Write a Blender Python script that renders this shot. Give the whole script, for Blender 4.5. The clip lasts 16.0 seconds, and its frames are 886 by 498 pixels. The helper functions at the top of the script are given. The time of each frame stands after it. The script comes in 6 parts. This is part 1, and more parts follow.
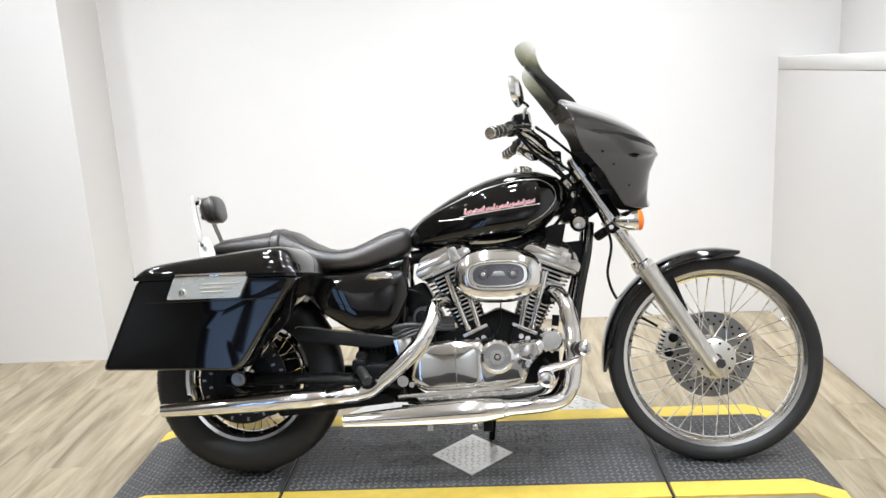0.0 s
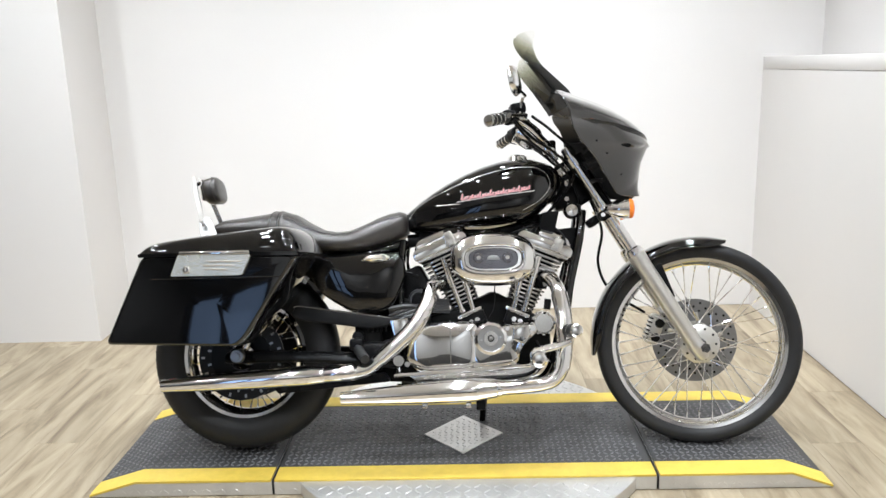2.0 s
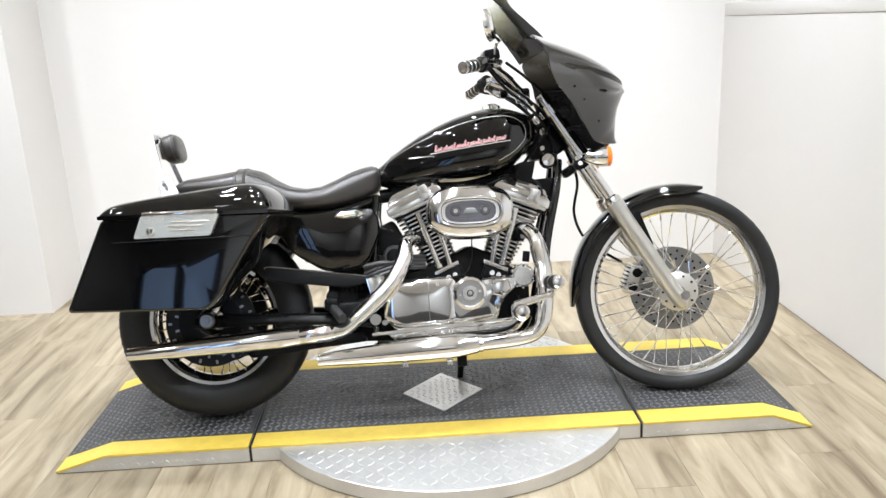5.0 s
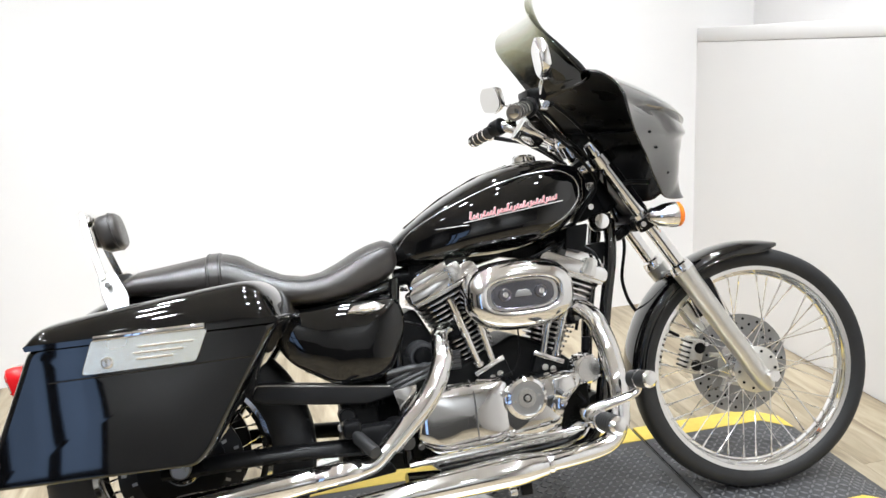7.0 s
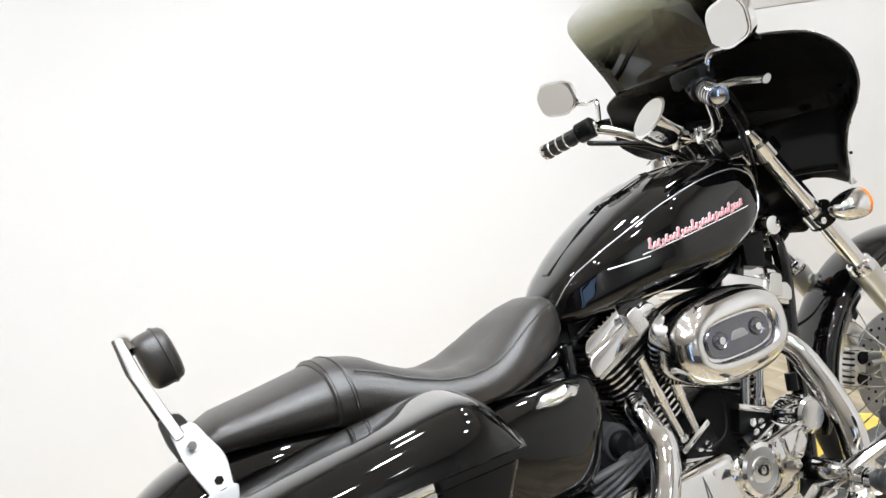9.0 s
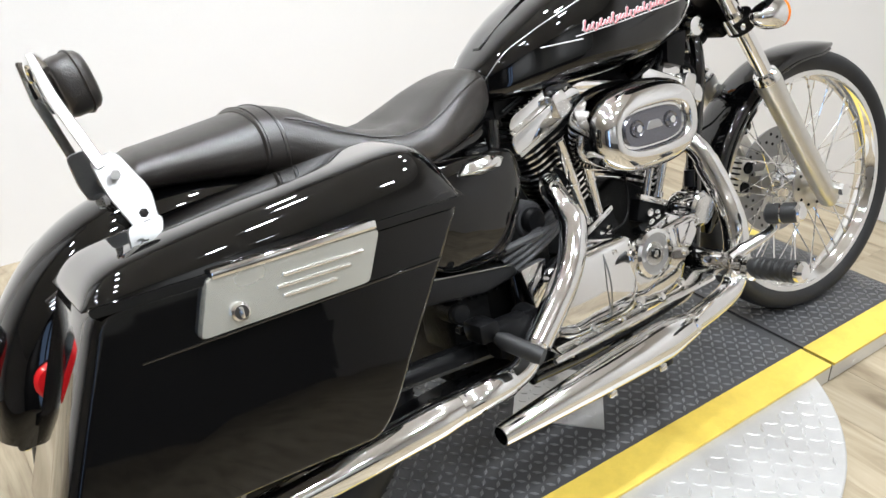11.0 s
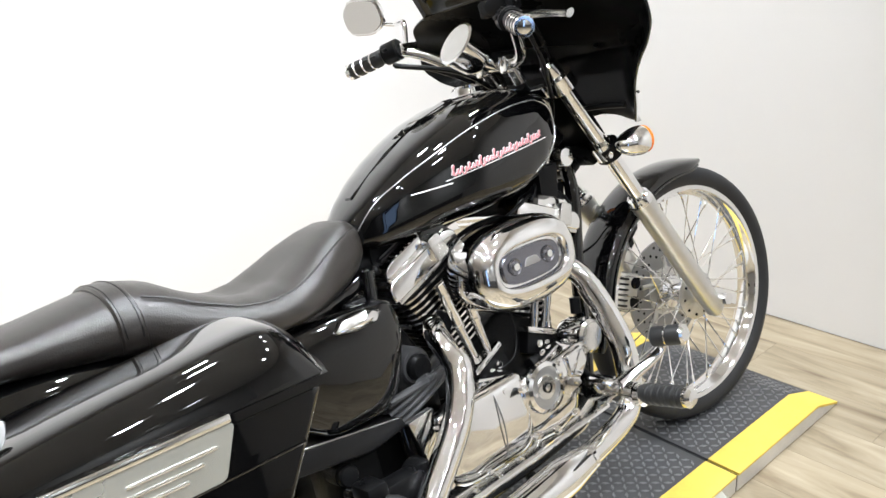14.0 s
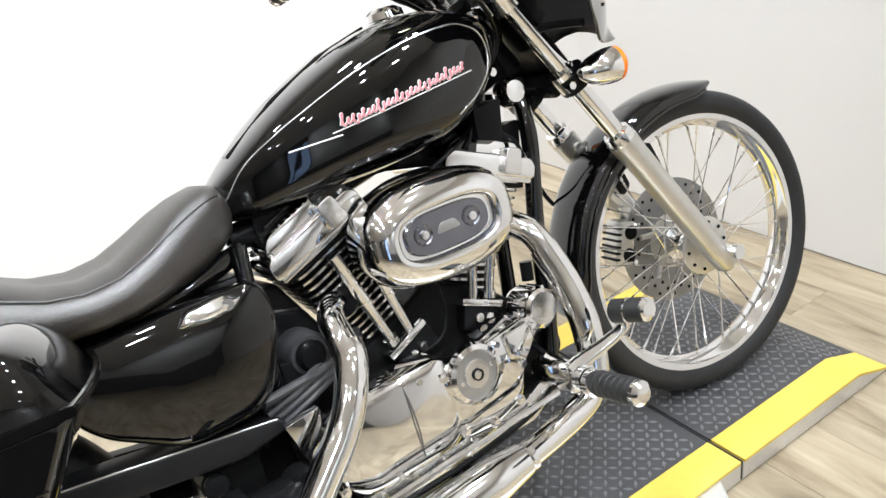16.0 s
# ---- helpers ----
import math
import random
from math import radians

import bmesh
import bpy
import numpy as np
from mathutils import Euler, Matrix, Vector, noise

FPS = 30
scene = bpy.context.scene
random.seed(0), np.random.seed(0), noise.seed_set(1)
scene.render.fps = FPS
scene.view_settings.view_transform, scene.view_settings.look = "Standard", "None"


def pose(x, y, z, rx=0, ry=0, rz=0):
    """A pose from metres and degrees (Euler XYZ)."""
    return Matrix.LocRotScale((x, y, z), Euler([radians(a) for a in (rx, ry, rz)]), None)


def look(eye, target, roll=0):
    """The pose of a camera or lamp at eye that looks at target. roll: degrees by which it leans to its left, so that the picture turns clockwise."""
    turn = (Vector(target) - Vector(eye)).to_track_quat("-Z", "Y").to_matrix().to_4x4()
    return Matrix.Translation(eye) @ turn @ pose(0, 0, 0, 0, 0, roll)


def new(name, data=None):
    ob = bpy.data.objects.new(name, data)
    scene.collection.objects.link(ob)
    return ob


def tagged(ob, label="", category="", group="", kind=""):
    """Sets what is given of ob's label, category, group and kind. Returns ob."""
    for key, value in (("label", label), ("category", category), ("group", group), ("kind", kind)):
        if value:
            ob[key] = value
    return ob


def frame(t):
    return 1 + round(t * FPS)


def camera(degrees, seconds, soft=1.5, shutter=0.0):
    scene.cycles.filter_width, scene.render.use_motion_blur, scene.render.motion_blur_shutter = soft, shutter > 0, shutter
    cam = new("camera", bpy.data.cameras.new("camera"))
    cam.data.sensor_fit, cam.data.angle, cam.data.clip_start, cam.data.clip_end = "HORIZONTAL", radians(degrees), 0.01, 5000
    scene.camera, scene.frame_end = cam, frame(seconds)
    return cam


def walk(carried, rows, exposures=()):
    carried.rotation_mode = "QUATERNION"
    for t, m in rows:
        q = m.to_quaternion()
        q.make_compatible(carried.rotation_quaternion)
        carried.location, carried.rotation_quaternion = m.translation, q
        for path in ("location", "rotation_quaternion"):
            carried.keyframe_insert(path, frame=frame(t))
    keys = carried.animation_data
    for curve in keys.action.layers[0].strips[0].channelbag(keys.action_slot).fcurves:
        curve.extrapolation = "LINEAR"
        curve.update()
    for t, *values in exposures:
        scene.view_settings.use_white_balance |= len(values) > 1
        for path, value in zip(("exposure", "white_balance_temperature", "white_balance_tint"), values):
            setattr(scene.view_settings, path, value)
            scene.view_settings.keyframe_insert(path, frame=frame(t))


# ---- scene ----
cam = camera(57.8, 16.0, soft=1.5)
PATH = [
    (0, (0.819, -2.583, 1.376), (0.71, -0.635, 0.938), -3.1),
    (0.5, (0.791, -2.663, 1.356), (0.723, -0.722, 0.881), -1.9),
    (1, (0.776, -2.668, 1.35), (0.718, -0.715, 0.92), -1.4),
    (1.5, (0.774, -2.667, 1.359), (0.714, -0.716, 0.921), -1.4),
    (2, (0.764, -2.667, 1.353), (0.706, -0.719, 0.905), -1.7),
    (2.5, (0.777, -2.661, 1.35), (0.771, -0.709, 0.912), -2.0),
    (3, (0.792, -2.66, 1.344), (0.798, -0.714, 0.884), -1.5),
    (3.5, (0.784, -2.66, 1.333), (0.792, -0.719, 0.851), -1.2),
    (3.7, (0.784, -2.656, 1.33), (0.787, -0.717, 0.84), -1.0),
    (5.8, (0.62, -2.424, 1.303), (0.731, -0.506, 0.747), -2.8),
    (6, (0.625, -2.349, 1.305), (0.698, -0.422, 0.775), -1.3),
    (6.5, (0.492, -2.165, 1.295), (0.503, -0.234, 0.778), -0.0),
    (7, (0.268, -1.935, 1.342), (0.67, -0.039, 0.848), -3.4),
    (7.5, (0.123, -1.715, 1.322), (0.61, 0.158, 0.814), -4.2),
    (8, (0.043, -1.397, 1.326), (0.613, 0.483, 0.949), -5.6),
    (8.5, (-0.083, -1.249, 1.329), (0.412, 0.637, 0.883), -5.4),
    (9, (-0.228, -1.143, 1.335), (0.619, 0.603, 0.851), -9.4),
    (9.5, (-0.313, -1.094, 1.301), (0.659, 0.518, 0.626), -3.8),
    (10, (-0.336, -1.083, 1.268), (0.623, 0.442, 0.399), -0.6),
    (10.2, (-0.336, -1.092, 1.251), (0.622, 0.403, 0.332), -0.8),
    (12.3, (-0.253, -1.135, 1.266), (0.862, 0.263, 0.368), -1.7),
    (12.5, (-0.233, -1.143, 1.27), (0.976, 0.178, 0.379), -1.4),
    (13, (-0.217, -1.126, 1.292), (1.029, 0.231, 0.514), -3.2),
    (13.5, (-0.215, -1.122, 1.311), (1.022, 0.269, 0.578), -3.4),
    (14, (-0.22, -1.11, 1.326), (0.987, 0.315, 0.608), -3.6),
    (14.5, (-0.201, -1.113, 1.336), (1.056, 0.269, 0.62), -3.1),
    (15, (-0.165, -1.103, 1.306), (1.061, 0.228, 0.455), -2.8),
    (15.5, (0.038, -1.087, 1.265), (1.068, 0.354, 0.335), -4.8),
    (16, (0.233, -1.104, 1.271), (1.163, 0.428, 0.382), -8.4),
]
walk(cam, [(t, look(eye, target, roll)) for t, eye, target, roll in PATH],
     [(0, -0.20), (0.5, -0.26), (1.5, -0.25), (3.5, -0.07), (7, -0.07), (9, -0.19), (10, -0.27), (12.5, -0.15), (14.5, -0.07), (16, -0.07)])
scene.view_settings.exposure = 0.0
LAMP = 16.3

LEAN, ROOT_Y, DECK = -15.5, -0.093, 0.06

# ---- light ----
world = bpy.data.worlds.new("world")
scene.world = world
world.use_nodes = True
world.node_tree.nodes["Background"].inputs[0].default_value = (1.0, 0.96, 0.9, 1)
world.node_tree.nodes["Background"].inputs[1].default_value = 0.05


# ---- materials ----
def material(name, color, rough=0.5, metal=0.0, coat=0.0, vary=0.0, scale=20.0, bump=0.0, bump_scale=200.0, random=0.0, spec=0.5):
    """A Principled surface with colour and roughness that vary at two scales, and fine relief."""
    m = bpy.data.materials.new(name)
    m.use_nodes = True
    nt = m.node_tree
    b = nt.nodes["Principled BSDF"]
    b.inputs["Base Color"].default_value = (*color, 1)
    b.inputs["Roughness"].default_value = rough
    b.inputs["Metallic"].default_value = metal
    b.inputs["Coat Weight"].default_value = coat
    b.inputs["Coat Roughness"].default_value = 0.03
    b.inputs["Specular IOR Level"].default_value = spec
    co = nt.nodes.new("ShaderNodeTexCoord")
    if vary:
        n1 = nt.nodes.new("ShaderNodeTexNoise")
        n1.inputs["Scale"].default_value = scale
        n1.inputs["Detail"].default_value = 8
        n1.inputs["Roughness"].default_value = 0.65
        nt.links.new(co.outputs["Object"], n1.inputs["Vector"])
        mix = nt.nodes.new("ShaderNodeMix")
        mix.data_type = "RGBA"
        mix.inputs["A"].default_value = (*[c * (1 - vary) for c in color], 1)
        mix.inputs["B"].default_value = (*[min(1, c * (1 + vary)) for c in color], 1)
        nt.links.new(n1.outputs["Fac"], mix.inputs["Factor"])
        out = mix.outputs["Result"]
        if random:
            info = nt.nodes.new("ShaderNodeObjectInfo")
            hsv = nt.nodes.new("ShaderNodeHueSaturation")
            mr = nt.nodes.new("ShaderNodeMapRange")
            mr.inputs["To Min"].default_value, mr.inputs["To Max"].default_value = 1 - random, 1 + random
            nt.links.new(info.outputs["Random"], mr.inputs["Value"])
            nt.links.new(mr.outputs["Result"], hsv.inputs["Value"])
            nt.links.new(out, hsv.inputs["Color"])
            out = hsv.outputs["Color"]
        nt.links.new(out, b.inputs["Base Color"])
        n2 = nt.nodes.new("ShaderNodeTexNoise")
        n2.inputs["Scale"].default_value = scale * 0.3
        n2.inputs["Detail"].default_value = 5
        nt.links.new(co.outputs["Object"], n2.inputs["Vector"])
        r = nt.nodes.new("ShaderNodeMapRange")
        r.inputs["To Min"].default_value, r.inputs["To Max"].default_value = rough * 0.75, min(1, rough * 1.3)
        nt.links.new(n2.outputs["Fac"], r.inputs["Value"])
        nt.links.new(r.outputs["Result"], b.inputs["Roughness"])
    if bump:
        n3 = nt.nodes.new("ShaderNodeTexNoise")
        n3.inputs["Scale"].default_value = bump_scale
        n3.inputs["Detail"].default_value = 4
        nt.links.new(co.outputs["Object"], n3.inputs["Vector"])
        bp = nt.nodes.new("ShaderNodeBump")
        bp.inputs["Strength"].default_value = bump
        bp.inputs["Distance"].default_value = 0.002
        nt.links.new(n3.outputs["Fac"], bp.inputs["Height"])
        nt.links.new(bp.outputs["Normal"], b.inputs["Normal"])
    return m


def wood_material():
    """Pale oak vinyl planks: grain drawn out along the plank, each plank of its own tone."""
    m = bpy.data.materials.new("oak_plank")
    m.use_nodes = True
    nt = m.node_tree
    b = nt.nodes["Principled BSDF"]
    b.inputs["Roughness"].default_value = 0.42
    co = nt.nodes.new("ShaderNodeTexCoord")
    info = nt.nodes.new("ShaderNodeObjectInfo")
    off = nt.nodes.new("ShaderNodeVectorMath")
    off.operation = "ADD"
    shift = nt.nodes.new("ShaderNodeVectorMath")
    shift.operation = "SCALE"
    shift.inputs["Scale"].default_value = 37.0
    comb = nt.nodes.new("ShaderNodeCombineXYZ")
    for k in "XYZ":
        nt.links.new(info.outputs["Random"], comb.inputs[k])
    nt.links.new(comb.outputs["Vector"], shift.inputs[0])
    nt.links.new(co.outputs["Object"], off.inputs[0])
    nt.links.new(shift.outputs["Vector"], off.inputs[1])
    mp = nt.nodes.new("ShaderNodeMapping")
    mp.inputs["Scale"].default_value = (9, 1.1, 9)
    nt.links.new(off.outputs["Vector"], mp.inputs["Vector"])
    n1 = nt.nodes.new("ShaderNodeTexNoise")
    n1.inputs["Scale"].default_value = 1.6
    n1.inputs["Detail"].default_value = 7
    n1.inputs["Roughness"].default_value = 0.6
    n1.inputs["Distortion"].default_value = 0.8
    nt.links.new(mp.outputs["Vector"], n1.inputs["Vector"])
    ramp = nt.nodes.new("ShaderNodeValToRGB")
    e = ramp.color_ramp.elements
    e[0].position, e[0].color = 0.30, (0.145, 0.105, 0.064, 1)
    e[1].position, e[1].color = 0.72, (0.435, 0.366, 0.264, 1)
    mid = ramp.color_ramp.elements.new(0.5)
    mid.color = (0.318, 0.260, 0.176, 1)
    nt.links.new(n1.outputs["Fac"], ramp.inputs["Fac"])
    hsv = nt.nodes.new("ShaderNodeHueSaturation")
    mr = nt.nodes.new("ShaderNodeMapRange")
    mr.inputs["To Min"].default_value, mr.inputs["To Max"].default_value = 0.88, 1.09
    nt.links.new(info.outputs["Random"], mr.inputs["Value"])
    nt.links.new(mr.outputs["Result"], hsv.inputs["Value"])
    nt.links.new(ramp.outputs["Color"], hsv.inputs["Color"])
    nt.links.new(hsv.outputs["Color"], b.inputs["Base Color"])
    bp = nt.nodes.new("ShaderNodeBump")
    bp.inputs["Strength"].default_value = 0.15
    bp.inputs["Distance"].default_value = 0.002
    nt.links.new(n1.outputs["Fac"], bp.inputs["Height"])
    nt.links.new(bp.outputs["Normal"], b.inputs["Normal"])
    return m


def smoke_material():
    """Smoked plastic sheet, clear at the top and nearly black at the foot."""
    m = bpy.data.materials.new("smoked_plastic")
    m.use_nodes = True
    nt = m.node_tree
    nt.nodes.remove(nt.nodes["Principled BSDF"])
    co = nt.nodes.new("ShaderNodeTexCoord")
    sep = nt.nodes.new("ShaderNodeSeparateXYZ")
    nt.links.new(co.outputs["Object"], sep.inputs["Vector"])
    ramp = nt.nodes.new("ShaderNodeValToRGB")
    mr = nt.nodes.new("ShaderNodeMapRange")
    mr.inputs["From Min"].default_value, mr.inputs["From Max"].default_value = 1.15, 1.43
    nt.links.new(sep.outputs["Z"], mr.inputs["Value"])
    nt.links.new(mr.outputs["Result"], ramp.inputs["Fac"])
    e = ramp.color_ramp.elements
    e[0].position, e[0].color = 0.40, (0.03, 0.03, 0.02, 1)
    e[1].position, e[1].color = 0.9, (0.985, 0.985, 0.97, 1)
    mid = ramp.color_ramp.elements.new(0.66)
    mid.color = (0.52, 0.52, 0.43, 1)
    clear = nt.nodes.new("ShaderNodeBsdfTransparent")
    nt.links.new(ramp.outputs["Color"], clear.inputs["Color"])
    gloss = nt.nodes.new("ShaderNodeBsdfGlossy")
    gloss.inputs["Roughness"].default_value = 0.03
    mix = nt.nodes.new("ShaderNodeMixShader")
    mix.inputs["Fac"].default_value = 0.06
    nt.links.new(clear.outputs["BSDF"], mix.inputs[1])
    nt.links.new(gloss.outputs["BSDF"], mix.inputs[2])
    nt.links.new(mix.outputs["Shader"], nt.nodes["Material Output"].inputs["Surface"])
    return m


def lens_material(name, color, emit=0.0):
    m = material(name, color, 0.12, vary=0.08, scale=90)
    m.node_tree.nodes["Principled BSDF"].inputs["Subsurface Weight"].default_value = 0.15
    return m


def glow_material(name, color, strength):
    m = bpy.data.materials.new(name)
    m.use_nodes = True
    b = m.node_tree.nodes["Principled BSDF"]
    b.inputs["Base Color"].default_value = (*color, 1)
    b.inputs["Emission Color"].default_value = (*color, 1)
    b.inputs["Emission Strength"].default_value = strength
    return m


WALL = material("white_wall_paint", (0.715, 0.693, 0.674), 0.7, vary=0.025, scale=1.3, bump=0.12, bump_scale=120)
# two tones for the unseen far walls, set by what paint and chrome reflect
DARK_WALL = material("dark_reflected_wall", (0.09, 0.088, 0.086), 0.8, vary=0.2, scale=1.0)
GREY_WALL = material("pale_reflected_wall", (0.42, 0.415, 0.405), 0.8, vary=0.08, scale=1.0)
CEILING = material("ceiling_paint", (0.86, 0.85, 0.83), 0.85, vary=0.05, scale=2.0)
OAK = wood_material()
JOINT = material("dark_floor_joint", (0.33, 0.25, 0.165), 0.7, vary=0.2)
RUBBER_MAT = material("charcoal_rubber_mat", (0.055, 0.055, 0.057), 0.48, vary=0.35, scale=9, bump=0.15, bump_scale=300)
# lug rubber paler than the mat: the highlights on the lugs, put into the colour
RUBBER_LUG = material("highlit_rubber_tread", (0.165, 0.165, 0.17), 0.36, vary=0.3, scale=7)
YELLOW = material("yellow_safety_paint", (0.70, 0.51, 0.085), 0.5, vary=0.2, scale=26, bump=0.1)
TREAD = material("aluminium_tread_plate", (0.66, 0.655, 0.645), 0.36, metal=0.65, vary=0.18, scale=11)
BLACK = material("gloss_black_paint", (0.002, 0.002, 0.0022), 0.035, coat=1.0, vary=0.1, scale=4, bump=0.018, bump_scale=14, spec=0.2)
FAIRING = material("fairing_black_paint", (0.011, 0.011, 0.0115), 0.06, coat=1.0, vary=0.15, scale=7, bump=0.02, bump_scale=12, spec=0.6)
SATIN = material("satin_black_paint", (0.006, 0.006, 0.0064), 0.28, vary=0.2, scale=25, spec=0.13)
WRINKLE = material("wrinkle_black_paint", (0.006, 0.006, 0.006), 0.38, vary=0.2, scale=60, bump=0.5, bump_scale=700, spec=0.10)
CHROME = material("chrome", (0.91, 0.91, 0.915), 0.06, metal=1.0, vary=0.04, scale=14)
POLISHED = material("polished_aluminium", (0.80, 0.79, 0.77), 0.2, metal=1.0, vary=0.08, scale=30)
SATIN_ALU = material("satin_aluminium", (0.66, 0.645, 0.61), 0.33, metal=0.9, vary=0.08, scale=40)
STEEL = material("brushed_steel", (0.33, 0.33, 0.33), 0.32, metal=1.0, vary=0.15, scale=30)
RING = material("grey_ring_metal", (0.46, 0.46, 0.46), 0.3, metal=0.9, vary=0.15, scale=30)
POWDER = material("black_powder_coat", (0.010, 0.010, 0.0105), 0.36, vary=0.2, scale=40, spec=0.25)
TYRE = material("tyre_rubber", (0.017, 0.017, 0.018), 0.5, vary=0.25, scale=30, bump=0.2, bump_scale=150, spec=0.35)
VINYL = material("black_vinyl", (0.022, 0.0185, 0.016), 0.32, vary=0.5, scale=6, bump=0.3, bump_scale=420, spec=0.8)
LATCH = material("brushed_latch_metal", (0.74, 0.735, 0.67), 0.24, metal=0.75, vary=0.05, scale=20)
HOSE = material("grey_black_hose", (0.045, 0.045, 0.047), 0.38, vary=0.25, scale=40)
GRIP = material("black_grip_rubber", (0.015, 0.015, 0.015), 0.5, vary=0.2, scale=50)
SMOKE = smoke_material()
AMBER = lens_material("amber_lens", (0.95, 0.22, 0.02))
RED = lens_material("red_lens", (0.55, 0.012, 0.015))
INSET = material("dark_grey_inset", (0.20, 0.20, 0.225), 0.16, metal=0.9, vary=0.2, scale=40)
EMBLEM = material("red_emblem_enamel", (0.70, 0.26, 0.29), 0.3, vary=0.3, scale=80)
SILVER = material("silver_pinstripe", (0.62, 0.62, 0.62), 0.25, metal=0.8, vary=0.05)
EMBLEM_RIM = material("pale_emblem_edge", (0.74, 0.72, 0.72), 0.3, vary=0.1, scale=90)
MIRROR = material("mirror_glass", (0.68, 0.67, 0.65), 0.01, metal=1.0)


# ---- mesh helpers ----
def finish(name, bm, mat, parent=None, label="", angle=32, m=None):
    if m is not None:
        bm.transform(m)
    bmesh.ops.recalc_face_normals(bm, faces=bm.faces)
    me = bpy.data.meshes.new(name)
    bm.to_mesh(me)
    bm.free()
    me.materials.append(mat)
    me.shade_smooth()
    me.set_sharp_from_angle(angle=radians(angle))
    ob = new(name, me)
    if parent:
        ob.parent = parent
    if label:
        ob["label"] = label
    return ob


def part(name, bm, mat, parent, label="", m=None, angle=32):
    return finish(name, bm, mat, parent, label, angle, m)


def again(name, ob, m, parent):
    """One more piece on the mesh of ob, at m."""
    o = new(name, ob.data)
    o.parent = parent
    o.matrix_basis = m
    return o


def bevelled(bm, width, segments=2, limit=25):
    if width > 0:
        edges = [e for e in bm.edges if len(e.link_faces) == 2 and e.calc_face_angle(0) > radians(limit)]
        bmesh.ops.bevel(bm, geom=edges, offset=width, segments=segments, profile=0.5, affect="EDGES", clamp_overlap=True)
    return bm


def box(cx, cy, cz, sx, sy, sz, bevel=0.0, rot=(0, 0, 0), segments=2):
    bm = bmesh.new()
    bmesh.ops.create_cube(bm, size=1, matrix=Matrix.Diagonal((sx, sy, sz, 1)))
    bevelled(bm, bevel, segments)
    bm.transform(pose(cx, cy, cz, *rot))
    return bm


def prism(outline, y0, y1, bevel=0.0, segments=3, shear=0.0):
    """A plate with that outline in x and z, from y0 to y1. shear: how far y runs out per metre of height."""
    bm = bmesh.new()
    a = [bm.verts.new((x, y0 + shear * z, z)) for x, z in outline]
    b = [bm.verts.new((x, y1 + shear * z, z)) for x, z in outline]
    n = len(outline)
    bm.faces.new(a)
    bm.faces.new(b[::-1])
    for i in range(n):
        bm.faces.new((a[i], b[i], b[(i + 1) % n], a[(i + 1) % n]))
    bmesh.ops.recalc_face_normals(bm, faces=bm.faces)
    return bevelled(bm, bevel, segments)


def domed(outline, y0, y1, bulge, lean=0.0, edge=0.01, steps=6):
    """A cover with that outline in x and z: straight sides from y0 to y1, then a face that swells by bulge."""
    n = len(outline)
    cx, cz = sum(p[0] for p in outline) / n, sum(p[1] for p in outline) / n
    s = 1 if y1 > y0 else -1
    size = max(math.hypot(x - cx, z - cz) for x, z in outline)
    e = edge / size
    stages = [(1.0, y0), (1.0, y1), (1 - 0.3 * e, y1 + s * edge * 0.5), (1 - e, y1 + s * edge * 0.85)]
    for k in range(1, steps + 1):
        q = (1 - e) * (1 - k / (steps + 0.25))
        stages.append((q, y1 + s * (edge * 0.85 + bulge * (1 - (q / (1 - e)) ** 2))))
    return loft([[(cx + (x - cx) * q, y, cz + (z - cz) * q) for x, z in outline] for q, y in stages])


def rounded(points, radius, n=5):
    """The closed outline with its corners rounded."""
    out = []
    k = len(points)
    for i in range(k):
        p, a, b = (Vector(points[j % k]) for j in (i, i - 1, i + 1))
        da, db = (a - p), (b - p)
        r = min(radius, da.length * 0.45, db.length * 0.45)
        s, e = p + da.normalized() * r, p + db.normalized() * r
        for j in range(n + 1):
            t = j / n
            out.append(tuple(s * (1 - t) ** 2 + p * 2 * t * (1 - t) + e * t * t))
    return out


def curve(points, n=6):
    """Catmull-Rom through the points; n steps a span."""
    P = [Vector(p) for p in points]
    P = [2 * P[0] - P[1]] + P + [2 * P[-1] - P[-2]]
    out = []
    for i in range(1, len(P) - 2):
        for j in range(n):
            t = j / n
            p0, p1, p2, p3 = P[i - 1 : i + 3]
            out.append(0.5 * (2 * p1 + (p2 - p0) * t + (2 * p0 - 5 * p1 + 4 * p2 - p3) * t * t + (3 * p1 - p0 - 3 * p2 + p3) * t ** 3))
    return out + [P[-2]]


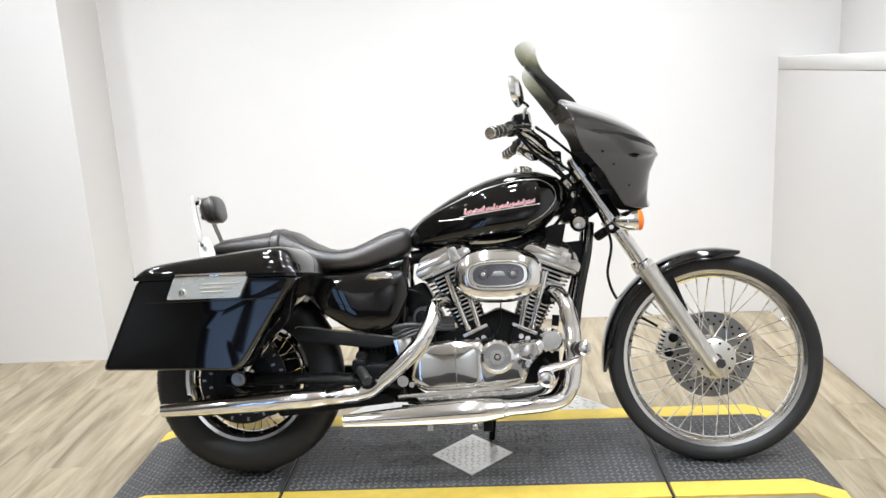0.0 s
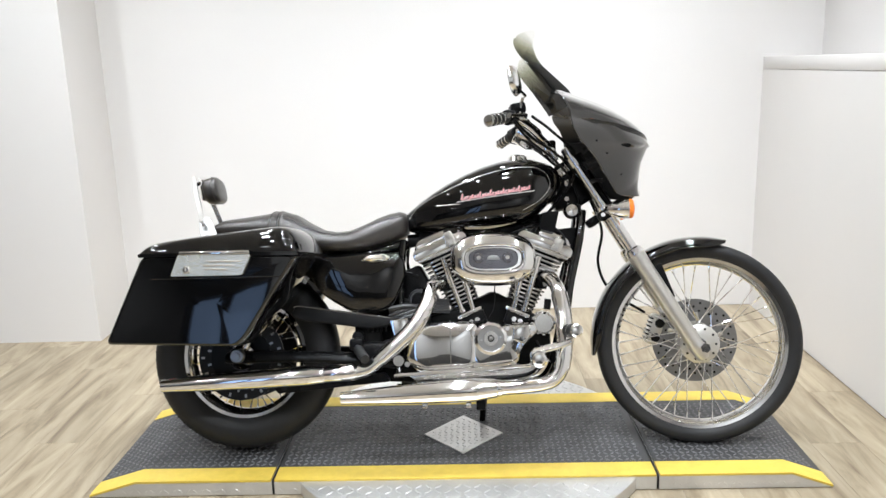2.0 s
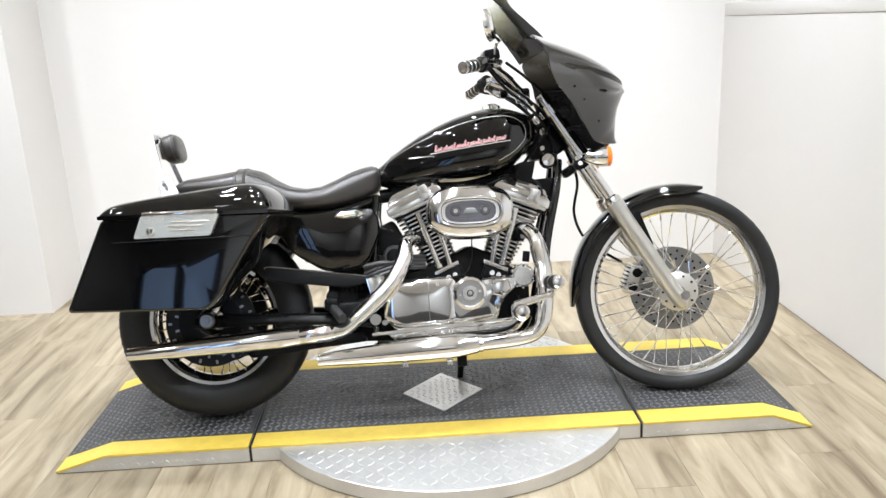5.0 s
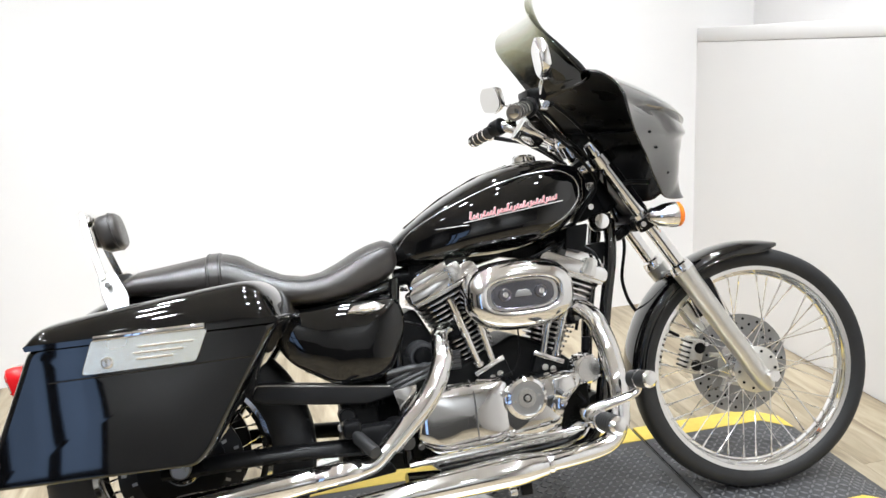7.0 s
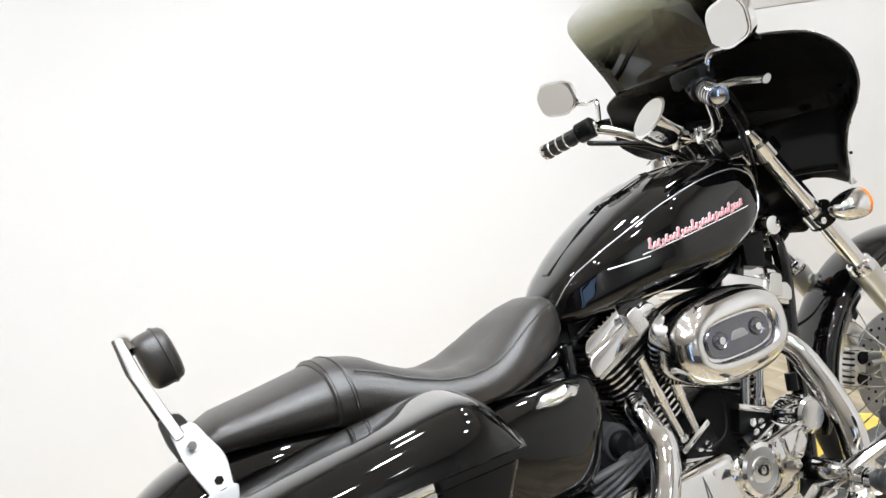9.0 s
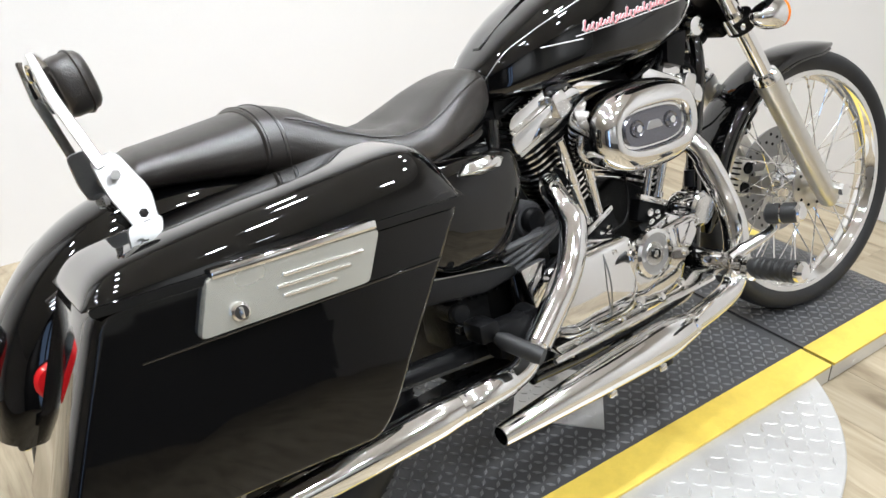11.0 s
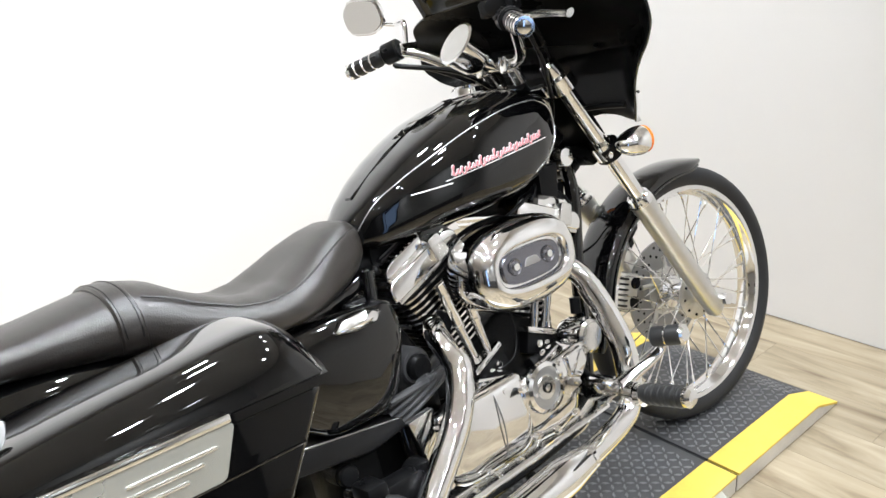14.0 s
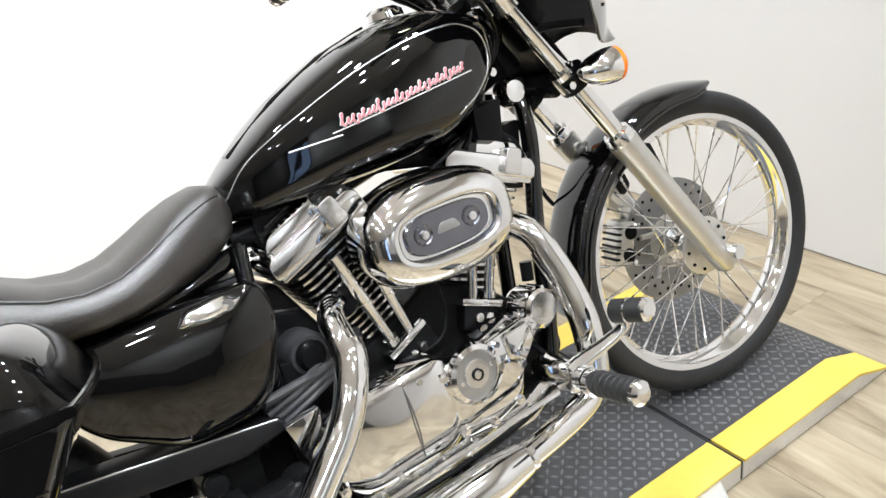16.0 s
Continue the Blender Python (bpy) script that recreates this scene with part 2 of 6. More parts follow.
def tube(points, radius, seg=12, n=6, flat=1.0, hollow=0.0):
    """A round bar through the points; radius one number or one for each point. hollow: depth of the bore at the far end."""
    if isinstance(radius, (int, float)):
        radius = [radius] * len(points)
    path = curve([(*p, r) for p, r in zip(points, radius)], n) if n > 1 else [Vector((*p, r)) for p, r in zip(points, radius)]
    bm = bmesh.new()
    rings, side = [], None
    at = [Vector(p[:3]) for p in path]
    for i, p in enumerate(path):
        d = (at[min(i + 1, len(at) - 1)] - at[max(i - 1, 0)]).normalized()
        if side is None:
            side = d.orthogonal().normalized()
        side = (side - d * side.dot(d)).normalized()
        up = d.cross(side)
        rings.append([bm.verts.new(at[i] + p[3] * (math.cos(a) * side + flat * math.sin(a) * up)) for a in (2 * math.pi * k / seg for k in range(seg))])
    for a, b in zip(rings, rings[1:]):
        for k in range(seg):
            bm.faces.new((a[k], a[(k + 1) % seg], b[(k + 1) % seg], b[k]))
    bm.faces.new(rings[0][::-1])
    if hollow:
        d = (at[-1] - at[-2]).normalized()
        c = at[-1]
        lip = [bm.verts.new(c + (v.co - c) * 0.84) for v in rings[-1]]
        deep = [bm.verts.new(v.co - d * hollow) for v in lip]
        for r0, r1 in ((rings[-1], lip), (lip, deep)):
            for k in range(seg):
                bm.faces.new((r0[k], r0[(k + 1) % seg], r1[(k + 1) % seg], r1[k]))
        bm.faces.new(deep)
    else:
        bm.faces.new(rings[-1])
    return bm


def rod(a, b, r, seg=10):
    return tube([a, b], r, seg, 1)


def turned(profile, centre, seg=48, axis="Y", closed=False):
    """A body of revolution; profile: (radius, place along the axis)."""
    bm = bmesh.new()
    rings = []
    for r, h in profile:
        ring = []
        for k in range(seg):
            a = 2 * math.pi * k / seg
            c, s = r * math.cos(a), r * math.sin(a)
            v = {"Y": (c, h, s), "Z": (c, s, h), "X": (h, c, s)}[axis]
            ring.append(bm.verts.new(Vector(centre) + Vector(v)))
        rings.append(ring)
    pairs = list(zip(rings, rings[1:])) + ([(rings[-1], rings[0])] if closed else [])
    for a, b in pairs:
        for k in range(seg):
            bm.faces.new((a[k], a[(k + 1) % seg], b[(k + 1) % seg], b[k]))
    if not closed:
        for ring in (rings[0], rings[-1]):
            bm.faces.new(ring)
    return bm


def loft(rings, caps=True):
    bm = bmesh.new()
    R = [[bm.verts.new(p) for p in ring] for ring in rings]
    for a, b in zip(R, R[1:]):
        for k in range(len(a)):
            bm.faces.new((a[k], a[(k + 1) % len(a)], b[(k + 1) % len(a)], b[k]))
    if caps:
        bm.faces.new(R[0][::-1])
        bm.faces.new(R[-1])
    return bm


def joined(*parts):
    out = bmesh.new()
    for b in parts:
        me = bpy.data.meshes.new("scratch")
        b.to_mesh(me)
        b.free()
        out.from_mesh(me)
        bpy.data.meshes.remove(me)
    return out


def spread(table, x):
    """Straight-line value of a table of (x, a, b, ...) rows at x."""
    return [float(np.interp(x, [r[0] for r in table], [r[i] for r in table])) for i in range(1, len(table[0]))]


def lugs(x0, x1, y0, y1, z, pitch, long, wide, high, keep=lambda x, y: True, to=None):
    """Raised tread lugs in a herringbone over a flat stretch, as one mesh."""
    verts, faces = [], []
    nx, ny = int((x1 - x0) / pitch), int((y1 - y0) / pitch)
    for i in range(nx):
        for j in range(ny):
            x, y = x0 + (i + 0.5) * pitch, y0 + (j + 0.5) * pitch
            if not keep(x, y):
                continue
            a = radians(45 if (i + j) % 2 else -45)
            ux, uy = math.cos(a), math.sin(a)
            k = len(verts)
            for s, w, h in ((-1, 0, 0), (0, -1, 0), (1, 0, 0), (0, 1, 0), (-0.72, 0, 1), (0, -0.5, 1), (0.72, 0, 1), (0, 0.5, 1)):
                p = (x + s * long * ux - w * wide * uy, y + s * long * uy + w * wide * ux, z + h * high)
                verts.append(to(p) if to else p)
            faces += [(k + 4, k + 5, k + 6, k + 7)] + [(k + q, k + (q + 1) % 4, k + 4 + (q + 1) % 4, k + 4 + q) for q in range(4)]
    me = bpy.data.meshes.new("tread_relief")
    me.from_pydata(verts, [], faces)
    return me


# ---- the setting ----
BACK, STEP_X, STEP_Y, RIGHT, TOP, SOUTH = 1.67, -1.15, 1.26, 2.335, 3.1, -6.6


def structure(name, bm, mat, label, category):
    return tagged(finish(name, bm, mat), label, category, kind="structure")


def slab(x0, x1, y0, y1, z0, z1, bevel=0.0):
    return box((x0 + x1) / 2, (y0 + y1) / 2, (z0 + z1) / 2, x1 - x0, y1 - y0, z1 - z0, bevel)


structure("wall_north", slab(STEP_X, RIGHT + 0.3, BACK, BACK + 0.15, 0, TOP), WALL, "plain white painted wall behind the motorcycle", "wall")
structure("wall_north_step", slab(-6, STEP_X, STEP_Y, STEP_Y + 0.56, 0, TOP), WALL, "white painted wall block that stands forward of the back wall", "wall")
structure("wall_east", slab(RIGHT, RIGHT + 0.14, SOUTH, BACK, 0, 1.28), WALL, "low white painted side wall below a ledge", "wall")
structure("wall_east_upper", slab(RIGHT + 0.30, RIGHT + 0.42, SOUTH, BACK, 1.30, TOP), WALL, "white painted upper side wall set back above the ledge", "wall")
structure("trim_ledge", slab(RIGHT - 0.001, RIGHT + 0.30, SOUTH, BACK - 0.003, 1.282, 1.345, 0.003), WALL, "white ledge board along the side wall", "ledge")
structure("wall_west", slab(-6.15, -6, SOUTH, STEP_Y, 0, TOP), WALL, "white painted wall at the end of the showroom", "wall")
# the unseen far end of the showroom, with the glazed door through which daylight falls;
# its walls are added dark and pale for the reflections in black paint and chrome
DOOR_X, DOOR_W, DOOR_TOP = -1.93, 0.96, 2.72
structure("wall_south", slab(-6, DOOR_X - DOOR_W / 2, SOUTH - 0.15, SOUTH, 0, TOP), DARK_WALL, "unseen dark wall at the far end, toned for reflections", "wall")
structure("wall_south_lintel", slab(DOOR_X - DOOR_W / 2, DOOR_X + DOOR_W / 2, SOUTH - 0.15, SOUTH, DOOR_TOP, TOP), DARK_WALL, "unseen dark wall over the glazed door, toned for reflections", "wall")
structure("wall_south_low", slab(DOOR_X + DOOR_W / 2, RIGHT + 0.42, SOUTH - 0.15, SOUTH, 0, 0.95), DARK_WALL, "unseen dark lower wall at the far end, toned for reflections", "wall")
structure("wall_south_upper", slab(DOOR_X + DOOR_W / 2, RIGHT + 0.42, SOUTH - 0.15, SOUTH, 0.95, TOP), GREY_WALL, "unseen pale upper wall at the far end, toned for reflections", "wall")
door = structure("door_1", joined(*[slab(DOOR_X + a, DOOR_X + b, SOUTH - 0.10, SOUTH - 0.05, 0.0, DOOR_TOP) for a, b in ((-DOOR_W / 2, -DOOR_W / 2 + 0.07), (-0.05, 0.05), (DOOR_W / 2 - 0.07, DOOR_W / 2))], slab(DOOR_X - DOOR_W / 2 + 0.07, DOOR_X + DOOR_W / 2 - 0.07, SOUTH - 0.098, SOUTH - 0.052, 1.0, 1.08), slab(DOOR_X - DOOR_W / 2 + 0.07, DOOR_X + DOOR_W / 2 - 0.07, SOUTH - 0.098, SOUTH - 0.052, 0.0, 0.22)), SATIN, "dark framed glazed double door, closed", "door")
structure("backdrop", slab(DOOR_X - 1.2, DOOR_X + 1.2, SOUTH - 0.62, SOUTH - 0.60, -0.1, 3.1), glow_material("daylight", (0.42, 0.62, 1.0), 1.55), "blue daylight outside the glazed door", "backdrop")
structure("ceiling", slab(-6, RIGHT + 0.42, SOUTH, BACK, TOP, TOP + 0.1), CEILING, "pale grey ceiling with round downlights", "ceiling")
floor = structure("floor", slab(-6, RIGHT + 0.1, SOUTH, BACK + 0.1, -0.12, -0.005), JOINT, "pale oak plank floor", "floor")

# round ceiling lamps over the display bay
def ceiling_light(x, y, power, size, tilt=0.0, spread_angle=128):
    ring = turned([(size * 0.5 + 0.004, 0.0), (size * 0.5 + 0.03, -0.004), (size * 0.5 + 0.034, 0.02), (size * 0.5 + 0.004, 0.02)], (x, y, TOP - 0.024), 32, "Z", True)
    ob = tagged(finish("ceiling_light", ring, SATIN_ALU), "round ceiling downlight with a metal rim, switched on", "ceiling light", "ceiling lights")
    d = bpy.data.lights.new("downlight", "AREA")
    d.spread = radians(spread_angle)
    d.shape, d.size, d.energy, d.color = "DISK", size, power, (0.885, 0.94, 1.0)
    lamp = new("downlight", d)
    lamp.parent = ob
    lamp.matrix_basis = Matrix.Translation((x, y, TOP - 0.03)) @ Matrix.Rotation(radians(tilt), 4, "X")
    return ob


# the second row is turned towards the back wall, the rest shine straight down
ROWS = ((-2.6, 1.15, 0, 128), (-1.35, 1.08, 0, 128), (-0.2, 0.90, 28, 96), (0.75, 0.66, 0, 104))
for lx in (-1.6, -0.5, 0.6, 1.7):
    for ly, level, tilt, angle in ROWS:
        ceiling_light(lx, ly, LAMP * level * (0.72 if lx < -1 else 1.36 if lx > 1 else 1.0), 0.13, tilt, angle)
# added unseen lamps: brighten the far walls that chrome and fairing reflect
for lx in (-3.4, -1.0, 1.4):
    ceiling_light(lx, -4.4, LAMP * (1.1 if lx > 0 else 0.45), 0.13)
    ceiling_light(lx, -5.6, LAMP * 1.1, 0.13, -48, 100)


# ---- display platform ----
def mesh_part(name, me, mat, parent, kind="", label=""):
    me.materials.append(mat)
    ob = new(name, me)
    ob.parent = parent
    if kind:
        ob["kind"] = kind
    if label:
        ob["label"] = label
    return ob


def display_platform():
    root = tagged(new("display_platform"), "low display platform with black tread mats and yellow borders", "platform")
    y0, y1, h, s = -0.311, 0.345, DECK - 0.004, 0.086
    xs = (-0.335, 0.118, 1.362, 1.788)
    tip = (-0.49, 1.918)
    # aluminium bodies of the three decks, the end ones with a ramp
    rear = prism([(tip[0], 0.002), (xs[0], h - 0.008), (xs[1] - 0.004, h - 0.008), (xs[1] - 0.004, 0.002)], y0, y1, 0.0015, 1)
    mid = prism([(xs[1] + 0.004, 0.002), (xs[1] + 0.004, h - 0.008), (xs[2] - 0.004, h - 0.008), (xs[2] - 0.004, 0.002)], y0, y1, 0.0015, 1)
    front = prism([(xs[2] + 0.004, 0.002), (xs[2] + 0.004, h - 0.008), (xs[3], h - 0.008), (tip[1], 0.002)], y0, y1, 0.0015, 1)
    decks = [part(n, b, TREAD, root, "aluminium tread-plate deck") for n, b in (("rear_deck", rear), ("middle_deck", mid), ("front_deck", front))]
    top = h - 0.0075

    def ramp(x):
        """The height of the deck's top at x."""
        return spread([(tip[0], 0.003), (xs[0], top), (xs[3], top), (tip[1], 0.003)], x)[0]

    # mats, yellow borders and tread lugs
    for deck, (a, b) in zip(decks, (((tip[0]), xs[1] - 0.006), (xs[1] + 0.006, xs[2] - 0.006), (xs[2] + 0.006, tip[1]))):
        cuts = [a] + [x for x in xs if a + 0.02 < x < b - 0.02] + [b]
        bm = bmesh.new()
        rows = []
        for x in cuts:
            z = ramp(x)
            rows.append([bm.verts.new(p) for p in ((x, y0 + s, z), (x, y1 - s, z), (x, y1 - s, z + 0.006), (x, y0 + s, z + 0.006))])
        for p, q in zip(rows, rows[1:]):
            for k in range(4):
                bm.faces.new((p[k], p[(k + 1) % 4], q[(k + 1) % 4], q[k]))
        bm.faces.new(rows[0]), bm.faces.new(rows[-1])
        part("tread_mat", bm, RUBBER_MAT, deck, "black rubber tread mat")
        for u, v in ((y0 - 0.001, y0 + s - 0.001), (y1 - s + 0.001, y1 + 0.001)):
            bm = bmesh.new()
            rows = []
            for x in cuts:
                z = ramp(x)
                rows.append([bm.verts.new(p) for p in ((x, u, z), (x, v, z), (x, v, z + 0.007), (x, u, z + 0.007))])
            for p, q in zip(rows, rows[1:]):
                for k in range(4):
                    bm.faces.new((p[k], p[(k + 1) % 4], q[(k + 1) % 4], q[k]))
            bm.faces.new(rows[0]), bm.faces.new(rows[-1])
            part("yellow_border", bm, YELLOW, deck, "yellow safety border")
        inset = lambda x, y: abs(x - 0.738) / 0.142 + abs(y + 0.0) / 0.152 > 1.06
        me = lugs(a + 0.008, b - 0.008, y0 + s + 0.006, y1 - s - 0.006, 0, 0.0215, 0.0116, 0.0044, 0.003, inset, lambda p: (p[0], p[1], ramp(p[0]) + 0.0055 + p[2]))
        mesh_part("tread_relief", me, RUBBER_LUG, deck, "stuff")
        # skirts with their own lugs, on the long side
        skirt = lugs(a + 0.01, b - 0.01, 0.006, 0.045, 0, 0.0235, 0.0105, 0.003, 0.0009, lambda x, z: z < ramp(x) - 0.012, lambda p: (p[0], y0 - p[2], p[1]))
        mesh_part("skirt_relief", skirt, TREAD, deck, "stuff")
        me = lugs(a + 0.01, b - 0.01, y0 + 0.004, y0 + s, 0, 0.0235, 0.0105, 0.003, 0.0007, lambda x, y: True, lambda p: (p[0], p[1], ramp(p[0]) + 0.0065 + p[2]))
        mesh_part("border_relief", me, YELLOW, deck, "stuff")
    for x in xs[1:3]:
        part("joint_strip", slab(x - 0.0036, x + 0.0036, y0 + 0.002, y1 - 0.002, 0.003, top + 0.002), TYRE, decks[1], "black rubber joint strip")
    diamond = bmesh.new()
    ring = [(0.598, 0), (0.738, -0.152), (0.88, 0), (0.738, 0.152)]
    lo, hi = ([diamond.verts.new((x, y, z)) for x, y in ring] for z in (top, top + 0.009))
    diamond.faces.new(hi)
    for k in range(4):
        diamond.faces.new((lo[k], lo[(k + 1) % 4], hi[(k + 1) % 4], hi[k]))
    plate = part("diamond_plate", diamond, TREAD, decks[1], "bare aluminium diamond inset")
    me = lugs(0.6, 0.88, -0.152, 0.152, 0, 0.0215, 0.0095, 0.003, 0.0018, lambda x, y: abs(x - 0.738) / 0.142 + abs(y) / 0.152 < 0.9, lambda p: (p[0], p[1], p[2] + top + 0.0088))
    mesh_part("diamond_relief", me, TREAD, decks[1], "stuff")
    # the round turntable under the middle deck
    cx, cy, r, t = 0.75, 0.02, 0.635, 0.046
    disc = turned([(0.01, 0.004), (r, 0.004), (r, t - 0.002), (r - 0.003, t), (0.01, t)], (cx, cy, 0), 96, "Z")
    disc = part("turntable", disc, TREAD, root, "round aluminium tread-plate turntable")
    me = lugs(cx - r, cx + r, cy - r, cy + r, 0, 0.031, 0.0155, 0.0046, 0.0022, lambda x, y: math.hypot(x - cx, y - cy) < r - 0.015 and not y0 - 0.012 < y < y1 + 0.012, lambda p: (p[0], p[1], p[2] + t))
    mesh_part("turntable_relief", me, TREAD, disc, "stuff")
    return root


display_platform()


# ---- the motorcycle ----
REAR, FRONT = Vector((-0.01, 0, 0.323)), Vector((1.557, 0, 0.338))
RAKE = Vector((0.414, 0, -0.674)).normalized()
HEAD = Vector((1.10, 0, 0.94))
STEER = Matrix.Translation(HEAD) @ Matrix.Rotation(radians(-6.5), 4, -RAKE) @ Matrix.Translation(-HEAD)
bike = tagged(new("motorcycle"), "black cruiser motorcycle with chrome engine, fairing and saddlebags, leaning", "motorcycle")
bike.matrix_basis = pose(0, ROOT_Y, DECK + 0.003, LEAN, 0, 0)

TANK = [  # x, top, bottom, half width
    (0.548, 0.797, 0.747, 0.028), (0.565, 0.810, 0.742, 0.054), (0.60, 0.838, 0.734, 0.082), (0.65, 0.874, 0.735, 0.107), (0.70, 0.904, 0.737, 0.126),
    (0.76, 0.934, 0.739, 0.144), (0.82, 0.959, 0.741, 0.158), (0.88, 0.976, 0.744, 0.164), (0.94, 0.984, 0.751, 0.167), (0.99, 0.982, 0.769, 0.165),
    (1.03, 0.970, 0.801, 0.156), (1.06, 0.959, 0.827, 0.140), (1.08, 0.943, 0.848, 0.118), (1.095, 0.925, 0.869, 0.085), (1.102, 0.909, 0.885, 0.040)]


def tank_y(x, z):
    """The half width of the tank's skin at that place."""
    top, low, w = spread(TANK, x)
    mid = low + 0.46 * (top - low)
    if z > mid:
        return w * max(0.0, 1 - ((z - mid) / (top - mid)) ** 4.2) ** 0.36
    return w * max(0.0, 1 - ((mid - z) / (mid - low)) ** 4.2) ** 0.42


def on_tank(x, z, out=0.001, side=-1):
    return (x, side * (tank_y(x, z) + out), z)


def fuel_tank():
    rings = []
    for x in np.interp(np.linspace(0, len(TANK) - 1, 56), range(len(TANK)), [r[0] for r in TANK]):
        top, low, w = spread(TANK, x)
        mid = low + 0.46 * (top - low)
        ring = []
        for k in range(48):
            a = 2 * math.pi * k / 48
            c, s = math.cos(a), math.sin(a)
            z = mid + (top - mid) * s if s > 0 else mid + (mid - low) * s
            y = math.copysign(1, c) * (w * max(0.0, 1 - abs(s) ** 4.2) ** 0.36 if s > 0 else w * max(0.0, 1 - abs(s) ** 4.2) ** 0.42)
            ring.append((x, y, z))
        rings.append(ring)
    bm = loft(rings)
    bmesh.ops.remove_doubles(bm, verts=bm.verts, dist=0.0004)
    tank = part("fuel_tank", bm, BLACK, bike, "gloss black teardrop tank", angle=60)
    for side in (-1, 1):
        line = [(0.562, 0.775), (0.60, 0.820), (0.65, 0.850), (0.70, 0.873), (0.787, 0.907), (0.85, 0.925), (0.905, 0.936), (0.96, 0.941), (1.0, 0.938), (1.035, 0.918), (1.048, 0.89), (1.04, 0.86), (1.005, 0.825), (0.955, 0.797)]
        pts = [on_tank(p[0], p[1], 0.0006, side) for p in curve([(a, b, 0) for a, b in line], 5)]
        part("pinstripe", tube(pts, 0.0014, 5, 1), SILVER, tank, "thin silver pinstripe")
        # the script emblem, as plain pink-red and silver strokes
        heights = (0.019, 0.008, 0.010, 0.006, 0.012, 0.007, 0.009, 0.016, 0.007, 0.008, 0.006, 0.017, 0.008, 0.006, 0.010, 0.007, 0.014, 0.007, 0.009, 0.006, 0.012, 0.007, 0.015, 0.008, 0.009, 0.007, 0.011)
        script = []
        for k, h in enumerate(heights):
            x, z, low = 0.750 + 0.0086 * k, 0.838 + 0.0011 * k, 0.006 if k % 5 == 3 else 0.0
            h *= 0.88
            script += [(x, z - low), (x + 0.0065, z + h), (x + 0.0035, z + h * 0.9), (x + 0.0045, z - 0.001)]
        script = curve([(p, q, 0) for p, q in script], 3)
        for out, radius, mat, name in ((0.0003, 0.0024, EMBLEM_RIM, "emblem_rim"), (0.0022, 0.0014, EMBLEM, "emblem_stroke")):
            part(name, tube([on_tank(p[0], p[1], out, side) for p in script], radius, 6, 1), mat, tank, "pink-red and silver tank emblem strokes")
        bar = [on_tank(0.735 + 0.26 * k / 12, 0.8305 + 0.030 * k / 12, 0.0006, side) for k in range(13)]
        part("emblem_bar", tube(bar, 0.0012, 6, 1), EMBLEM_RIM, tank)
        pieces = [tube([on_tank(x, 0.834 + (x - 0.75) * 0.02 - 0.010, 0.0008, side) for x in np.linspace(0.665, 0.748, 6)], 0.0016, 5, 1)]
        part("emblem_tail", joined(*pieces), SILVER, tank)
    cap = turned([(0.004, 0.02), (0.024, 0.019), (0.034, 0.012), (0.036, 0.0), (0.004, 0.0)], (0, 0, 0), 36, "Z")
    cap.transform(pose(0.95, -0.012, 0.984, 0, 0, 0))
    part("filler_cap", cap, CHROME, tank, "chrome filler cap")
    dash = loft([[(x, y * w, spread(TANK, x)[0] + 0.004 - 0.25 * (y * w) ** 2 - (0.012 if abs(y) == 1 else 0)) for y in (-1, -0.8, -0.3, 0.3, 0.8, 1)] for x, w in ((0.60, 0.012), (0.70, 0.016), (0.80, 0.018), (0.90, 0.02))])
    part("tank_seam_trim", dash, BLACK, tank)
    for side in (-1, 1):
        part("tank_bracket", box(1.085, side * 0.03, 0.862, 0.05, 0.012, 0.03, 0.004), SATIN, tank)


fuel_tank()


# seat
SEAT = [  # x, top, bottom, half width
    (-0.118, 0.765, 0.745, 0.085), (-0.105, 0.787, 0.740, 0.103), (-0.075, 0.801, 0.736, 0.112), (0.0, 0.810, 0.729, 0.120), (0.09, 0.822, 0.716, 0.127), (0.14, 0.822, 0.706, 0.134),
    (0.175, 0.812, 0.681, 0.142), (0.215, 0.785, 0.677, 0.152), (0.274, 0.756, 0.672, 0.164), (0.325, 0.746, 0.670, 0.168), (0.373, 0.752, 0.670, 0.163), (0.42, 0.772, 0.675, 0.150),
    (0.46, 0.792, 0.683, 0.133), (0.50, 0.807, 0.694, 0.113), (0.535, 0.814, 0.710, 0.094), (0.556, 0.808, 0.728, 0.078), (0.566, 0.79, 0.745, 0.055)]


def seat_ring(x, grow=0.0):
    top, low, w = spread(SEAT, x)
    ring = []
    for k in range(40):
        a = 2 * math.pi * k / 40
        c, s = math.cos(a), math.sin(a)
        y = math.copysign(abs(c) ** (spread([(0.05, 1.0), (0.3, 0.62)], x)[0] if s > 0 else 0.5), c) * (w + grow)
        mid = low + 0.45 * (top - low)
        z = mid + (top - mid + grow) * abs(s) ** 0.9 if s > 0 else mid - (mid - low) * abs(s) ** 0.6
        # the rider's part is dished
        if s > 0:
            z -= 0.010 * math.exp(-(((x - 0.34) / 0.09) ** 2)) * math.exp(-((y / 0.06) ** 2))
        ring.append((x, y, z))
    return ring


